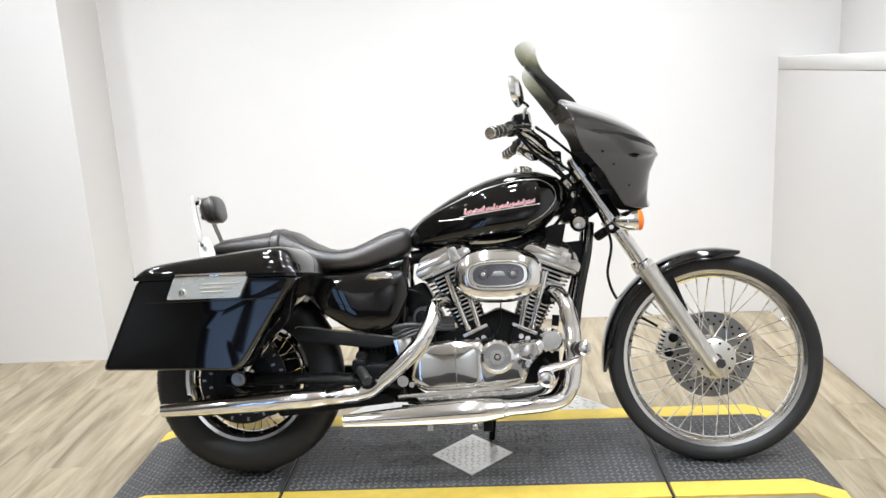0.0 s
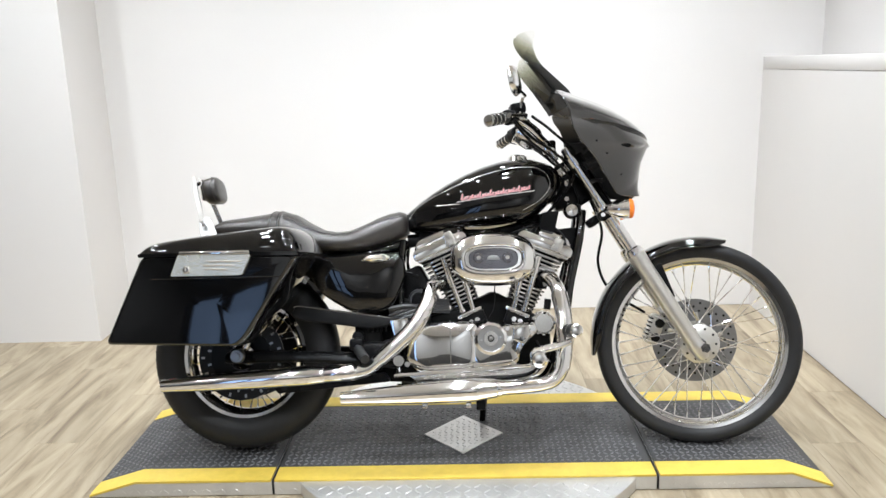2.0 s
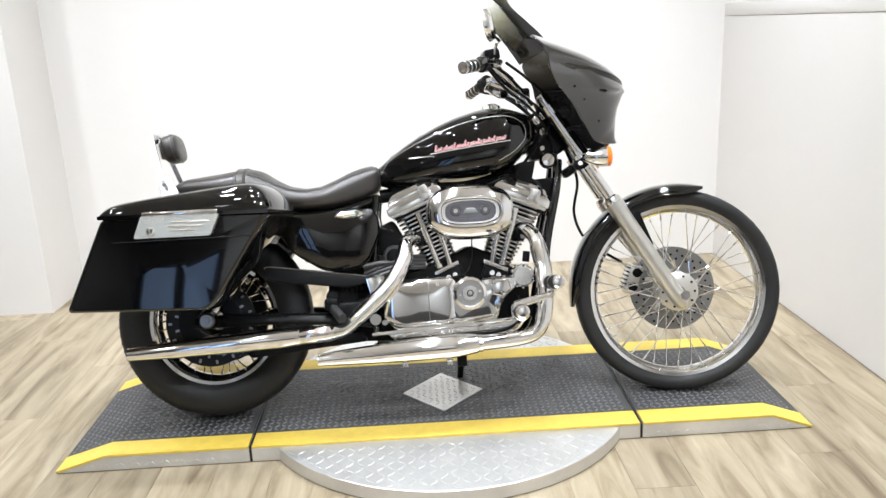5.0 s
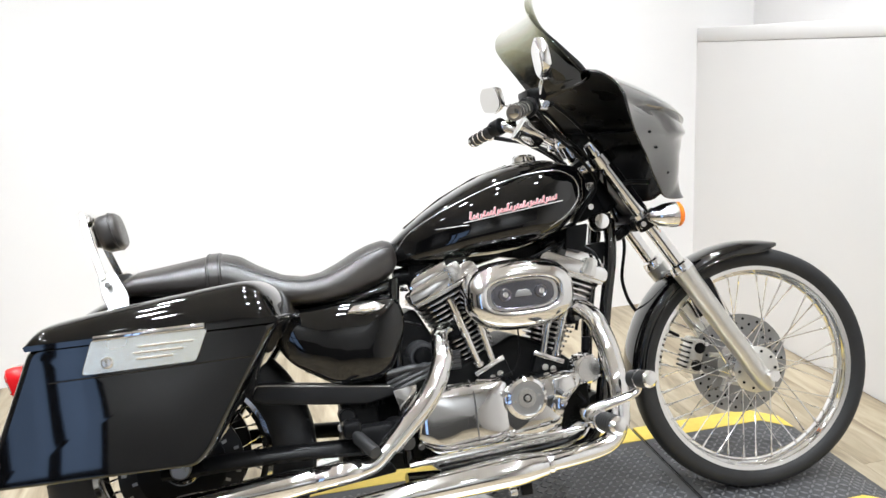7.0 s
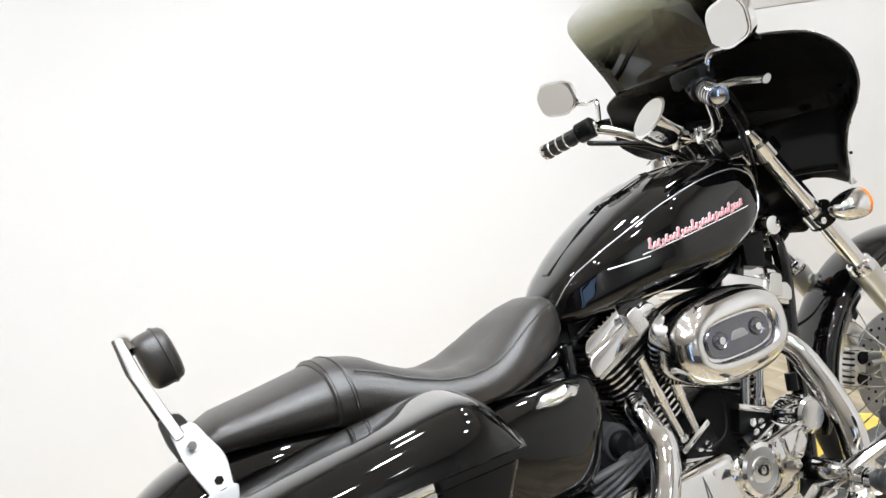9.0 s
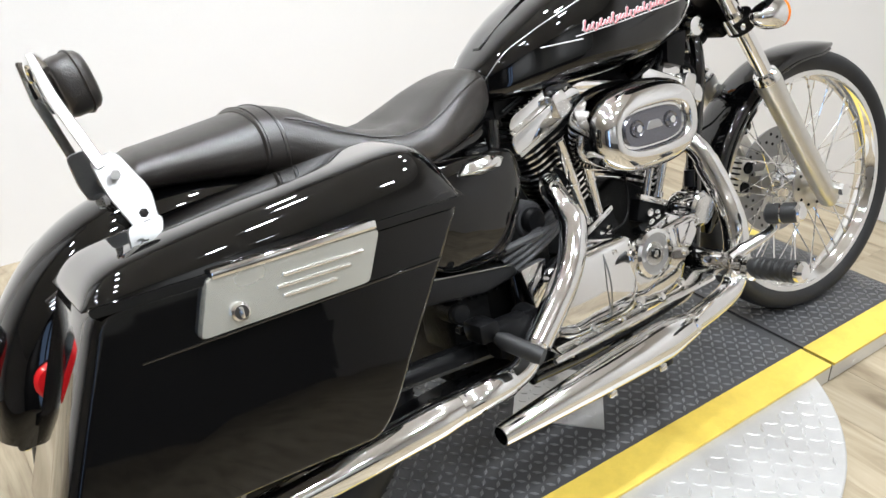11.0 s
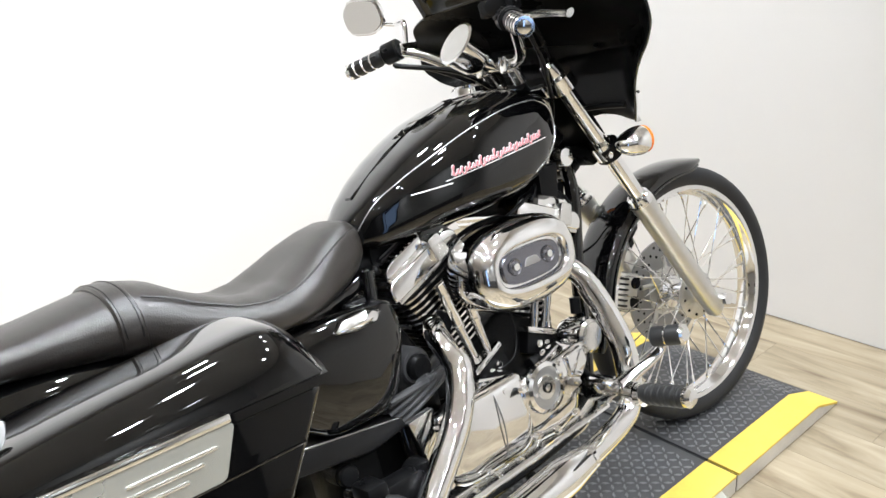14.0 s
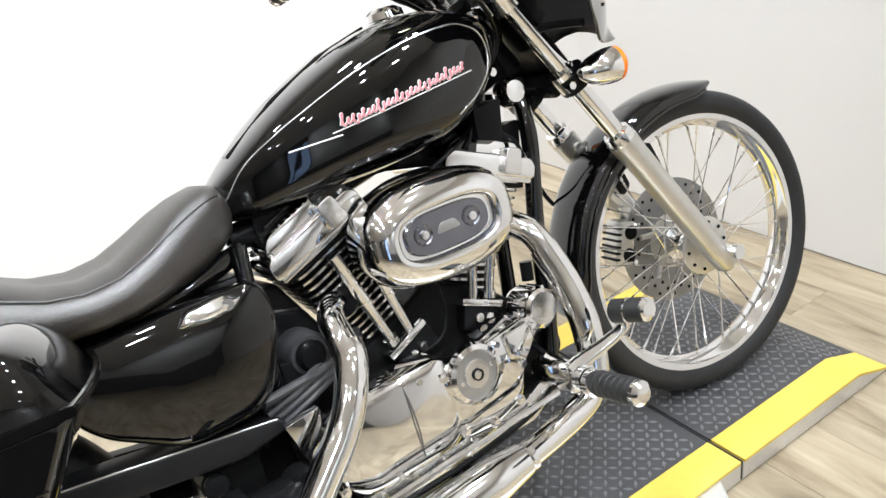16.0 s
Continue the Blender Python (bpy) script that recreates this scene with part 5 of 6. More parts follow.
    part("air_backplate", loft([[(x, y, z) for x, z in oval(a, b, 0.82)] for a, b, y in ((0.11, 0.06, -0.06), (0.126, 0.074, -0.064), (0.126, 0.074, -0.094), (0.11, 0.06, -0.096))]), SATIN, ac)
    part("intake_manifold", tube([(0.852, -0.08, 0.62), (0.852, -0.03, 0.61), (0.852, 0.02, 0.61)], 0.03, 18, 3), SATIN, eng)
    # cam cover with its round inspection cover
    cam = domed(rounded([(x, z) for x, z in [(0.76, 0.395), (0.79, 0.412), (0.87, 0.418), (0.955, 0.425), (0.992, 0.418), (0.992, 0.39), (0.945, 0.345), (0.925, 0.285), (0.86, 0.262), (0.785, 0.268), (0.765, 0.31)]], 0.02), -0.10, -0.152, 0.006, edge=0.012)
    cc = part("cam_cover", cam, CHROME, bike, "chrome cam cover")
    c = (0.838, 0, 0.375)
    part("cover_ring", turned([(0.042, -0.162), (0.052, -0.158), (0.055, -0.164), (0.052, -0.173), (0.044, -0.176), (0.041, -0.170)], c, 56, closed=True), CHROME, cc)
    part("inspection_cover", turned([(0.002, -0.172), (0.024, -0.172), (0.026, -0.1695), (0.041, -0.1695), (0.042, -0.165), (0.002, -0.165)], c, 56), RING, cc, "round inspection cover, dark ring and bright middle")
    part("cover_middle", turned([(0.002, -0.176), (0.0075, -0.1755), (0.0085, -0.1735), (0.0235, -0.1735), (0.025, -0.171), (0.002, -0.171)], c, 48), POLISHED, cc)
    part("cover_eye", turned([(0.0085, -0.1772), (0.0105, -0.1772), (0.0105, -0.173), (0.0085, -0.173)], c, 28, closed=True), SATIN, cc)
    for k in range(2):
        a = math.pi * k + 0.15
        part("cover_screw", rod((c[0] + 0.0325 * math.cos(a), -0.168, c[2] + 0.0325 * math.sin(a)), (c[0] + 0.0325 * math.cos(a), -0.1725, c[2] + 0.0325 * math.sin(a)), 0.0035, 8), CHROME, cc)
    for x, z in ((0.779, 0.392), (0.893, 0.405), (0.935, 0.348), (0.912, 0.288), (0.79, 0.285), (0.975, 0.405), (0.85, 0.275)):
        part("case_bolt", joined(rod((x, -0.155, z), (x, -0.164, z), 0.0095, 14), rod((x, -0.16, z), (x, -0.170, z), 0.006, 6)), CHROME, cc)
    part("cam_block", prism(rounded([(0.908, 0.415), (0.965, 0.42), (0.972, 0.385), (0.945, 0.355), (0.908, 0.368)], 0.008), -0.172, -0.15, 0.006), CHROME, cc)
    # sprocket cover, long and bright, with a joint across it
    sp = domed(rounded([(0.557, 0.415), (0.60, 0.427), (0.70, 0.431), (0.80, 0.430), (0.806, 0.34), (0.80, 0.285), (0.77, 0.264), (0.60, 0.260), (0.555, 0.30)], 0.03, 6), -0.095, -0.146, 0.006, edge=0.020)
    sc = part("sprocket_cover", sp, CHROME, bike, "long chrome sprocket cover")
    part("gearbox_case", prism(rounded([(0.36, 0.235), (0.62, 0.225), (0.64, 0.47), (0.56, 0.515), (0.47, 0.50), (0.40, 0.40)], 0.03, 4), -0.085, 0.10, 0.012), WRINKLE, eng, "black gearbox case")
    part("battery_tray", prism(rounded([(0.30, 0.50), (0.54, 0.48), (0.55, 0.67), (0.28, 0.66)], 0.02, 4), -0.085, 0.10, 0.008), SATIN, eng, "black battery tray")
    part("cover_joint", tube([(0.704, -0.12, 0.433), (0.704, -0.158, 0.420), (0.705, -0.1735, 0.37), (0.705, -0.1725, 0.32), (0.705, -0.157, 0.273), (0.705, -0.12, 0.262)], 0.0015, 6, 5), STEEL, sc)
    for x, z in ((0.735, 0.408), (0.565, 0.405), (0.56, 0.295), (0.73, 0.29), (0.655, 0.275)):
        part("case_bolt", joined(rod((x, -0.15, z), (x, -0.161, z), 0.009, 14), rod((x, -0.16, z), (x, -0.167, z), 0.0058, 6)), CHROME, sc)
    sl = part("lower_case", prism(rounded([(0.56, 0.262), (0.93, 0.272), (0.985, 0.30), (0.995, 0.262), (0.94, 0.232), (0.60, 0.225)], 0.014), -0.150, -0.08, 0.01), POLISHED, bike, "polished lower case")
    for k in range(6):
        part("case_bolt", rod((0.62 + 0.062 * k, -0.145, 0.250 + 0.003 * k), (0.62 + 0.062 * k, -0.158, 0.250 + 0.003 * k), 0.0065, 6), CHROME, sl)
    # round chrome cap with its bracket, oil filter
    cap = part("timer_cap", turned([(0.002, -0.196), (0.030, -0.196), (0.036, -0.191), (0.038, -0.178), (0.038, -0.135), (0.032, -0.12), (0.002, -0.12)], (1.014, 0.038, 0.421), 36), CHROME, bike, "round chrome cap")
    part("cap_face", turned([(0.002, -0.1985), (0.0285, -0.198), (0.0295, -0.195), (0.002, -0.195)], (1.014, 0.038, 0.421), 36), POLISHED, cap)
    for k in range(12):
        a = 2 * math.pi * k / 12
        part("cap_rib", rod((1.014 + 0.0375 * math.cos(a), -0.144, 0.421 + 0.0375 * math.sin(a)), (1.014 + 0.0375 * math.cos(a), -0.102, 0.421 + 0.0375 * math.sin(a)), 0.004, 6), CHROME, cap)
    part("oil_filter", turned([(0.002, -0.05), (0.03, -0.05), (0.036, -0.044), (0.036, 0.05), (0.002, 0.05)], (1.075, 0.0, 0.30), 28), SATIN, bike, "black oil filter")
    part("oil_line", tube([(0.99, -0.12, 0.36), (1.01, -0.14, 0.31), (0.96, -0.15, 0.255), (0.80, -0.165, 0.238), (0.60, -0.165, 0.232)], 0.006, 8, 6), SATIN, eng, "black oil hose")
    part("oil_sender", rod((1.03, -0.11, 0.465), (1.035, -0.11, 0.50), 0.012, 12), SATIN, eng)
    part("plug_wire", tube([(1.03, -0.07, 0.76), (0.96, -0.10, 0.74), (0.88, -0.09, 0.71), (0.80, -0.10, 0.70)], 0.004, 8, 6), SATIN, eng, "black spark plug wire")
    part("plug_wire", tube([(1.04, -0.07, 0.76), (1.09, -0.09, 0.72), (1.10, -0.10, 0.68)], 0.004, 8, 6), SATIN, eng)
    part("breather_hose", tube([(0.60, -0.10, 0.585), (0.585, -0.11, 0.592), (0.555, -0.11, 0.60)], 0.004, 8, 5), SATIN, eng)
    part("vacuum_wire", tube([(0.785, -0.10, 0.425), (0.83, -0.105, 0.44), (0.852, -0.10, 0.48), (0.858, -0.09, 0.55)], 0.0022, 6, 6), SATIN, eng)
    for k in range(4):
        part("hose", tube([(0.50, -0.09 - 0.012 * k, 0.455 + 0.008 * k), (0.57, -0.11 - 0.008 * k, 0.475 + 0.004 * k), (0.63, -0.09, 0.50 - 0.01 * k), (0.70, -0.06, 0.50 - 0.012 * k)], 0.0075, 8, 6), HOSE, eng, "black rubber hose")
    part("throttle_body", box(0.852, -0.045, 0.645, 0.07, 0.06, 0.06, 0.012), SATIN, eng, "black throttle body")
    part("fuel_rail", tube([(0.79, -0.05, 0.70), (0.84, -0.06, 0.715), (0.91, -0.06, 0.715), (0.95, -0.05, 0.70)], 0.008, 10, 4), SATIN, eng)
    for x, z, sx, sz in ((0.985, 0.745, 0.04, 0.03), (1.01, 0.70, 0.03, 0.05)):
        part("connector", box(x, -0.045, z, sx, 0.03, sz, 0.005, (0, -12, 0)), SATIN, eng, "black wiring connector")
    part("cable_run", tube([(0.60, -0.03, 0.745), (0.70, -0.04, 0.752), (0.82, -0.04, 0.758), (0.95, -0.04, 0.765), (1.06, -0.04, 0.80)], 0.006, 8, 5), GRIP, eng, "black sheathed wiring")
    part("starter", turned([(0.002, -0.03), (0.032, -0.03), (0.038, -0.02), (0.038, 0.1), (0.002, 0.1)], (0.60, -0.06, 0.505), 24), HOSE, eng, "black starter motor")
    for k in range(3):
        part("hose", tube([(0.50, -0.115, 0.425 + 0.014 * k), (0.545, -0.128, 0.445 + 0.013 * k), (0.60, -0.122, 0.462 + 0.011 * k), (0.66, -0.10, 0.475 + 0.008 * k)], 0.0062, 8, 6), HOSE, eng)
    part("starter_cap", turned([(0.002, -0.05), (0.02, -0.048), (0.026, -0.04), (0.026, -0.02), (0.002, -0.02)], (0.60, -0.06, 0.505), 20), SATIN, eng)


engine()


# exhaust
def exhaust():
    # rear cylinder: header, shield and upper muffler
    up = part("exhaust_pipe", tube([(0.70, -0.05, 0.556), (0.664, -0.085, 0.562), (0.643, -0.118, 0.550), (0.636, -0.150, 0.525), (0.632, -0.170, 0.497), (0.606, -0.186, 0.449), (0.574, -0.194, 0.407), (0.526, -0.202, 0.363), (0.472, -0.210, 0.316), (0.436, -0.215, 0.288), (0.40, -0.218, 0.279), (0.345, -0.22, 0.275)], 0.0235, 20, 7), CHROME, bike, "chrome rear header pipe")
    part("heat_shield", tube([(0.637, -0.157, 0.517), (0.6325, -0.1725, 0.495), (0.607, -0.1885, 0.448), (0.575, -0.1965, 0.406), (0.527, -0.2045, 0.362), (0.476, -0.2125, 0.319)], 0.0268, 24, 7), CHROME, up, "chrome heat shield")
    ax = lambda t: (0.405 + (-0.235 - 0.405) * t, -0.220 - 0.004 * t, 0.279 + (0.246 - 0.279) * t)
    m1 = part("muffler", tube([ax(0), ax(0.012), ax(0.02), ax(0.17), ax(0.175), ax(0.18), ax(0.24), ax(0.26), ax(0.5), ax(0.8), ax(1.0)], [0.0235, 0.0245, 0.0272, 0.0272, 0.0255, 0.028, 0.0315, 0.0325, 0.0315, 0.0265, 0.0205], 28, 1, hollow=0.06), CHROME, bike, "long tapered chrome muffler")
    part("clamp", tube([ax(0.17), ax(0.172), ax(0.186), ax(0.188)], [0.027, 0.0292, 0.0292, 0.027], 24, 1), CHROME, m1)
    # front cylinder: header, shield and lower muffler
    lo = part("exhaust_pipe", tube([(0.99, -0.03, 0.575), (1.03, -0.07, 0.578), (1.055, -0.098, 0.560), (1.069, -0.120, 0.528), (1.0785, -0.147, 0.455), (1.0765, -0.176, 0.383), (1.0715, -0.184, 0.315), (1.062, -0.188, 0.270), (1.038, -0.191, 0.240), (0.995, -0.197, 0.227), (0.93, -0.208, 0.222), (0.84, -0.222, 0.219)], 0.0245, 22, 7), CHROME, bike, "chrome front header pipe")
    part("heat_shield", tube([(1.0705, -0.124, 0.517), (1.080, -0.149, 0.453), (1.078, -0.178, 0.383), (1.073, -0.186, 0.318), (1.064, -0.190, 0.275)], 0.0275, 24, 7), CHROME, lo, "chrome heat shield")
    part("port_flange", turned([(0.022, -0.006), (0.036, -0.006), (0.036, 0.006), (0.022, 0.006)], (1.03, -0.07, 0.578), 20, "Y", True), STEEL, lo)
    bx = lambda t: (0.851 + (0.35 - 0.851) * t, -0.221 - 0.015 * t, 0.219 + (0.197 - 0.219) * t)
    m2 = part("muffler", tube([bx(-0.01), bx(0.0), bx(0.004), bx(0.075), bx(0.13), bx(0.17), bx(0.3), bx(0.55), bx(0.8), bx(1.0)], [0.0245, 0.0275, 0.0295, 0.0345, 0.0382, 0.0388, 0.0375, 0.0325, 0.0255, 0.0195], 32, 1, hollow=0.06), CHROME, bike, "long tapered chrome muffler")
    part("clamp", tube([bx(-0.03), bx(-0.027), bx(-0.008), bx(-0.005)], [0.0245, 0.0272, 0.0272, 0.0245], 24, 1), CHROME, m2)
    part("muffler_bracket", box(0.80, -0.20, 0.172, 0.03, 0.02, 0.05, 0.004), SATIN, m2)
    for x in (0.62, 0.76):
        part("muffler_stud", box(x, -0.226, 0.167, 0.02, 0.02, 0.016, 0.004), POLISHED, m2)


exhaust()


# foot controls
def foot_controls():
    mount = part("footpeg_mount", joined(box(0.985, -0.20, 0.315, 0.05, 0.12, 0.05, 0.014), tube([(0.985, -0.24, 0.317), (0.985, -0.275, 0.318)], 0.022, 20, 1)), CHROME, bike, "chrome forward control mount")
    part("pivot_cap", turned([(0.002, -0.012), (0.018, -0.012), (0.024, -0.006), (0.024, 0.008), (0.002, 0.008)], (0.986, -0.285, 0.312), 24), CHROME, mount)
    peg = part("footpeg", tube([(0.982, -0.29, 0.318), (0.981, -0.30, 0.319), (0.974, -0.395, 0.326), (0.974, -0.40, 0.326)], [0.017, 0.0205, 0.0205, 0.018], 20, 1), GRIP, mount, "black rubber footpeg")
    for k in range(6):
        y = -0.306 - 0.0155 * k
        part("peg_rib", tube([(0.981 - 0.0011 * k, y, 0.319 + 0.0012 * k), (0.981 - 0.0011 * k, y - 0.003, 0.319 + 0.0012 * k), (0.9805 - 0.0011 * k, y - 0.0075, 0.319 + 0.0012 * k), (0.9805 - 0.0011 * k, y - 0.0105, 0.319 + 0.0012 * k)], [0.0205, 0.0228, 0.0228, 0.0205], 18, 1), GRIP, mount)
    part("peg_end", turned([(0.003, -0.012), (0.014, -0.011), (0.021, -0.004), (0.021, 0.004), (0.003, 0.004)], (0.974, -0.405, 0.3265), 24), CHROME, mount, "chrome peg end")
    pedal = part("brake_pedal", tube([(0.973, -0.245, 0.332), (1.005, -0.252, 0.343), (1.05, -0.263, 0.355), (1.085, -0.270, 0.368), (1.092, -0.275, 0.384)], [0.017, 0.0145, 0.012, 0.011, 0.010], 14, 5, 0.7), CHROME, bike, "chrome brake pedal with a rubber pad")
    part("pedal_pad", tube([(1.080, -0.262, 0.401), (1.081, -0.266, 0.401), (1.096, -0.322, 0.405), (1.097, -0.326, 0.405)], [0.017, 0.0215, 0.0215, 0.019], 22, 1), GRIP, pedal, "black rubber pad")
    part("pad_band", tube([(1.0875, -0.291, 0.403), (1.088, -0.292, 0.403), (1.0890, -0.296, 0.403), (1.0892, -0.297, 0.403)], [0.0212, 0.0225, 0.0225, 0.0212], 22, 1), CHROME, pedal)
    part("pad_end", turned([(0.003, -0.007), (0.014, -0.006), (0.021, 0.0), (0.021, 0.004), (0.003, 0.004)], (1.098, -0.328, 0.405), 22), CHROME, pedal)
    part("brake_rod", rod((0.965, -0.205, 0.288), (0.52, -0.20, 0.262), 0.0062, 10), CHROME, pedal, "chrome brake linkage rod")
    part("master_cylinder", joined(box(0.455, -0.165, 0.335, 0.09, 0.05, 0.07, 0.014), turned([(0.002, -0.02), (0.028, -0.02), (0.032, 0.02), (0.002, 0.02)], (0.50, -0.165, 0.345), 24)), SATIN, bike, "black rear brake master cylinder")
    part("cylinder_bolt", rod((0.373, -0.125, 0.365), (0.373, -0.139, 0.365), 0.009, 12), CHROME, bike)
    part("cylinder_bolt", rod((0.471, -0.125, 0.338), (0.471, -0.142, 0.338), 0.017, 20), POLISHED, bike)
    rp = part("passenger_peg", tube([(0.400, -0.20, 0.356), (0.406, -0.214, 0.350), (0.431, -0.268, 0.328), (0.436, -0.278, 0.324)], [0.010, 0.016, 0.016, 0.0145], 18, 1), GRIP, bike, "folding black passenger footpeg")
    part("peg_mount", box(0.395, -0.165, 0.365, 0.045, 0.06, 0.04, 0.01), SATIN, rp)
    part("side_stand", tube([(0.82, 0.10, 0.20), (0.815, 0.165, 0.12), (0.80, 0.262, -0.062)], [0.013, 0.012, 0.011], 12, 4), SATIN, bike, "black side stand")
    part("centre_bracket", tube([(0.80, -0.10, 0.20), (0.80, -0.11, 0.16), (0.80, -0.10, 0.14)], 0.012, 10, 3), SATIN, bike)


foot_controls()


# side cover over the oil tank
def side_cover():
    o = rounded([(0.228, 0.660), (0.40, 0.668), (0.545, 0.664), (0.560, 0.62), (0.553, 0.57), (0.522, 0.495), (0.485, 0.468), (0.375, 0.466), (0.268, 0.535), (0.225, 0.61)], 0.034, 6)
    cxx, czz = 0.42, 0.57
    for side in (-1, 1):
        rings = [[(cxx + (x - cxx) * q, side * (y + 0.03 * (czz + (z - czz) * q - 0.64)), czz + (z - czz) * q) for x, z in o] for q, y in ((0.96, 0.07), (1.0, 0.075), (1.0, 0.128), (0.992, 0.134), (0.975, 0.1385), (0.94, 0.142), (0.85, 0.147), (0.72, 0.1515), (0.55, 0.155), (0.35, 0.1575), (0.15, 0.1585))]
        sc = part("side_cover", loft(rings), BLACK, bike, "gloss black side cover", angle=50)
        if side < 0:
            latch = rounded([(0.410, 0.641), (0.455, 0.632), (0.50, 0.638), (0.514, 0.652), (0.485, 0.665), (0.43, 0.660)], 0.007, 4)
            part("cover_latch", joined(domed(latch, -0.146, -0.153, 0.010, edge=0.010), rod((0.487, -0.15, 0.650), (0.487, -0.168, 0.650), 0.009, 14), tube([(0.40, -0.142, 0.640), (0.44, -0.152, 0.646), (0.475, -0.158, 0.650)], 0.0045, 10, 4)), CHROME, sc, "chrome latch bracket")


side_cover()


# saddlebags
def saddlebag(side):
    front_cut = lambda x, y: x if x < 0 else x * (1 - 0.17 * max(0.0, (y - 0.2) / 0.21) ** 2)
    lo = rounded([(-0.348, 0.392), (0.072, 0.380), (0.106, 0.405), (0.296, 0.658), (-0.236, 0.662)], 0.018, 4)
    rings = []
    cx, cz = -0.02, 0.54
    for q, y in ((0.97, 0.165), (1.0, 0.172), (1.0, 0.30), (1.0, 0.372), (0.985, 0.392), (0.968, 0.4005), (0.95, 0.4035), (0.94, 0.404), (0.93, 0.404), (0.92, 0.404), (0.6, 0.404), (0.2, 0.404)):
        rings.append([(front_cut(cx + (x - cx) * q, y), side * (y - 0.008 * (z - 0.54)), cz + (z - cz) * q) for x, z in lo])
    body = part("saddlebag", loft(rings), BLACK, bike, "gloss black hard saddlebag", angle=45)
    # lid: domed, lower to the rear
    rows = []
    prof = [(-0.243, 0.666, 0.0), (-0.225, 0.690, 0.5), (-0.195, 0.704, 0.85), (-0.12, 0.716, 1.0), (-0.03, 0.727, 1.0), (0.08, 0.738, 1.0), (0.18, 0.747, 1.0), (0.225, 0.745, 0.97), (0.255, 0.728, 0.85), (0.278, 0.700, 0.5), (0.298, 0.662, 0.0)]
    prof = [tuple(p) for p in curve(prof, 3)]
    for x, top, q in prof:
        ring = []
        base = 0.664
        for k in range(29):
            v = k / 28
            a = math.pi * v
            y = 0.287 + 0.121 * math.copysign(abs(math.cos(a)) ** 0.62, math.cos(a)) * (0.93 + 0.07 * q)
            z = base + max(0.0005, top - base) * max(0.0, 1 - abs(math.cos(a)) ** 3.4) ** 0.42
            ring.append((front_cut(x, y), side * (y - 0.008 * (z - 0.54)), z))
        rows.append(ring)
    lid = part("lid", loft(rows), BLACK, body, "domed gloss black lid", angle=40)
    seam = rounded([(-0.236, 0.657), (0.303, 0.655), (0.303, 0.667), (-0.238, 0.668)], 0.004, 3)
    part("lid_lip", loft([[(front_cut(x, y), side * y, z) for x, z in seam] for y in (0.17, 0.175, 0.23, 0.28, 0.33, 0.38, 0.407, 0.411)]), BLACK, body)
    plate = rounded([(-0.112, 0.664), (0.112, 0.660), (0.084, 0.597), (-0.136, 0.597)], 0.008, 4)
    pm = lambda y: [(x, side * (y - 0.008 * (z - 0.54)), z) for x, z in plate]
    lt = part("latch_plate", loft([pm(0.402), pm(0.416), [(x * 0.99, yy + side * 0.0022, 0.63 + (z - 0.63) * 0.97) for x, yy, z in pm(0.416)]]), LATCH, body, "polished metal latch plate")
    rib = [(x, side * (0.4045 - 0.008 * (0.590 - 0.54)), 0.590 + 0.004 * (x + 0.25)) for x in np.linspace(-0.20, 0.20, 9)]
    part("side_crease", tube(rib, 0.0014, 8, 1, 1.6), BLACK, body, "moulded crease along the side", angle=60)
    part("latch_hinge", box(0.0, side * 0.413, 0.667, 0.215, 0.016, 0.012, 0.003), CHROME, body, "chrome hinge bar")
    for k, (a, b) in enumerate(((-0.025, 0.082), (-0.035, 0.062), (-0.03, 0.04))):
        z = 0.641 - 0.012 * k
        part("plate_groove", tube([(a, side * (0.4195 - 0.008 * (z - 0.54)), z), (b, side * (0.4195 - 0.008 * (z - 0.54)), z - 0.001)], 0.0022, 8, 1), CHROME, body)
    part("lock", joined(turned([(0.003, -0.005), (0.0085, -0.005), (0.0115, -0.002), (0.0115, 0.006), (0.003, 0.006)], (-0.085, side * 0.4210, 0.6165), 22), box(-0.085, side * 0.4275, 0.6165, 0.004, 0.004, 0.013, 0.001)), CHROME, body, "chrome key lock")
    part("bag_stay", tube([(0.16, side * 0.13, 0.62), (0.16, side * 0.175, 0.60)], 0.01, 10, 1), SATIN, body)
    if side > 0:
        # this one hangs a little lower and further in
        body.matrix_basis = Matrix.Translation((0, -0.04, -0.045))


for side in (-1, 1):
    saddlebag(side)


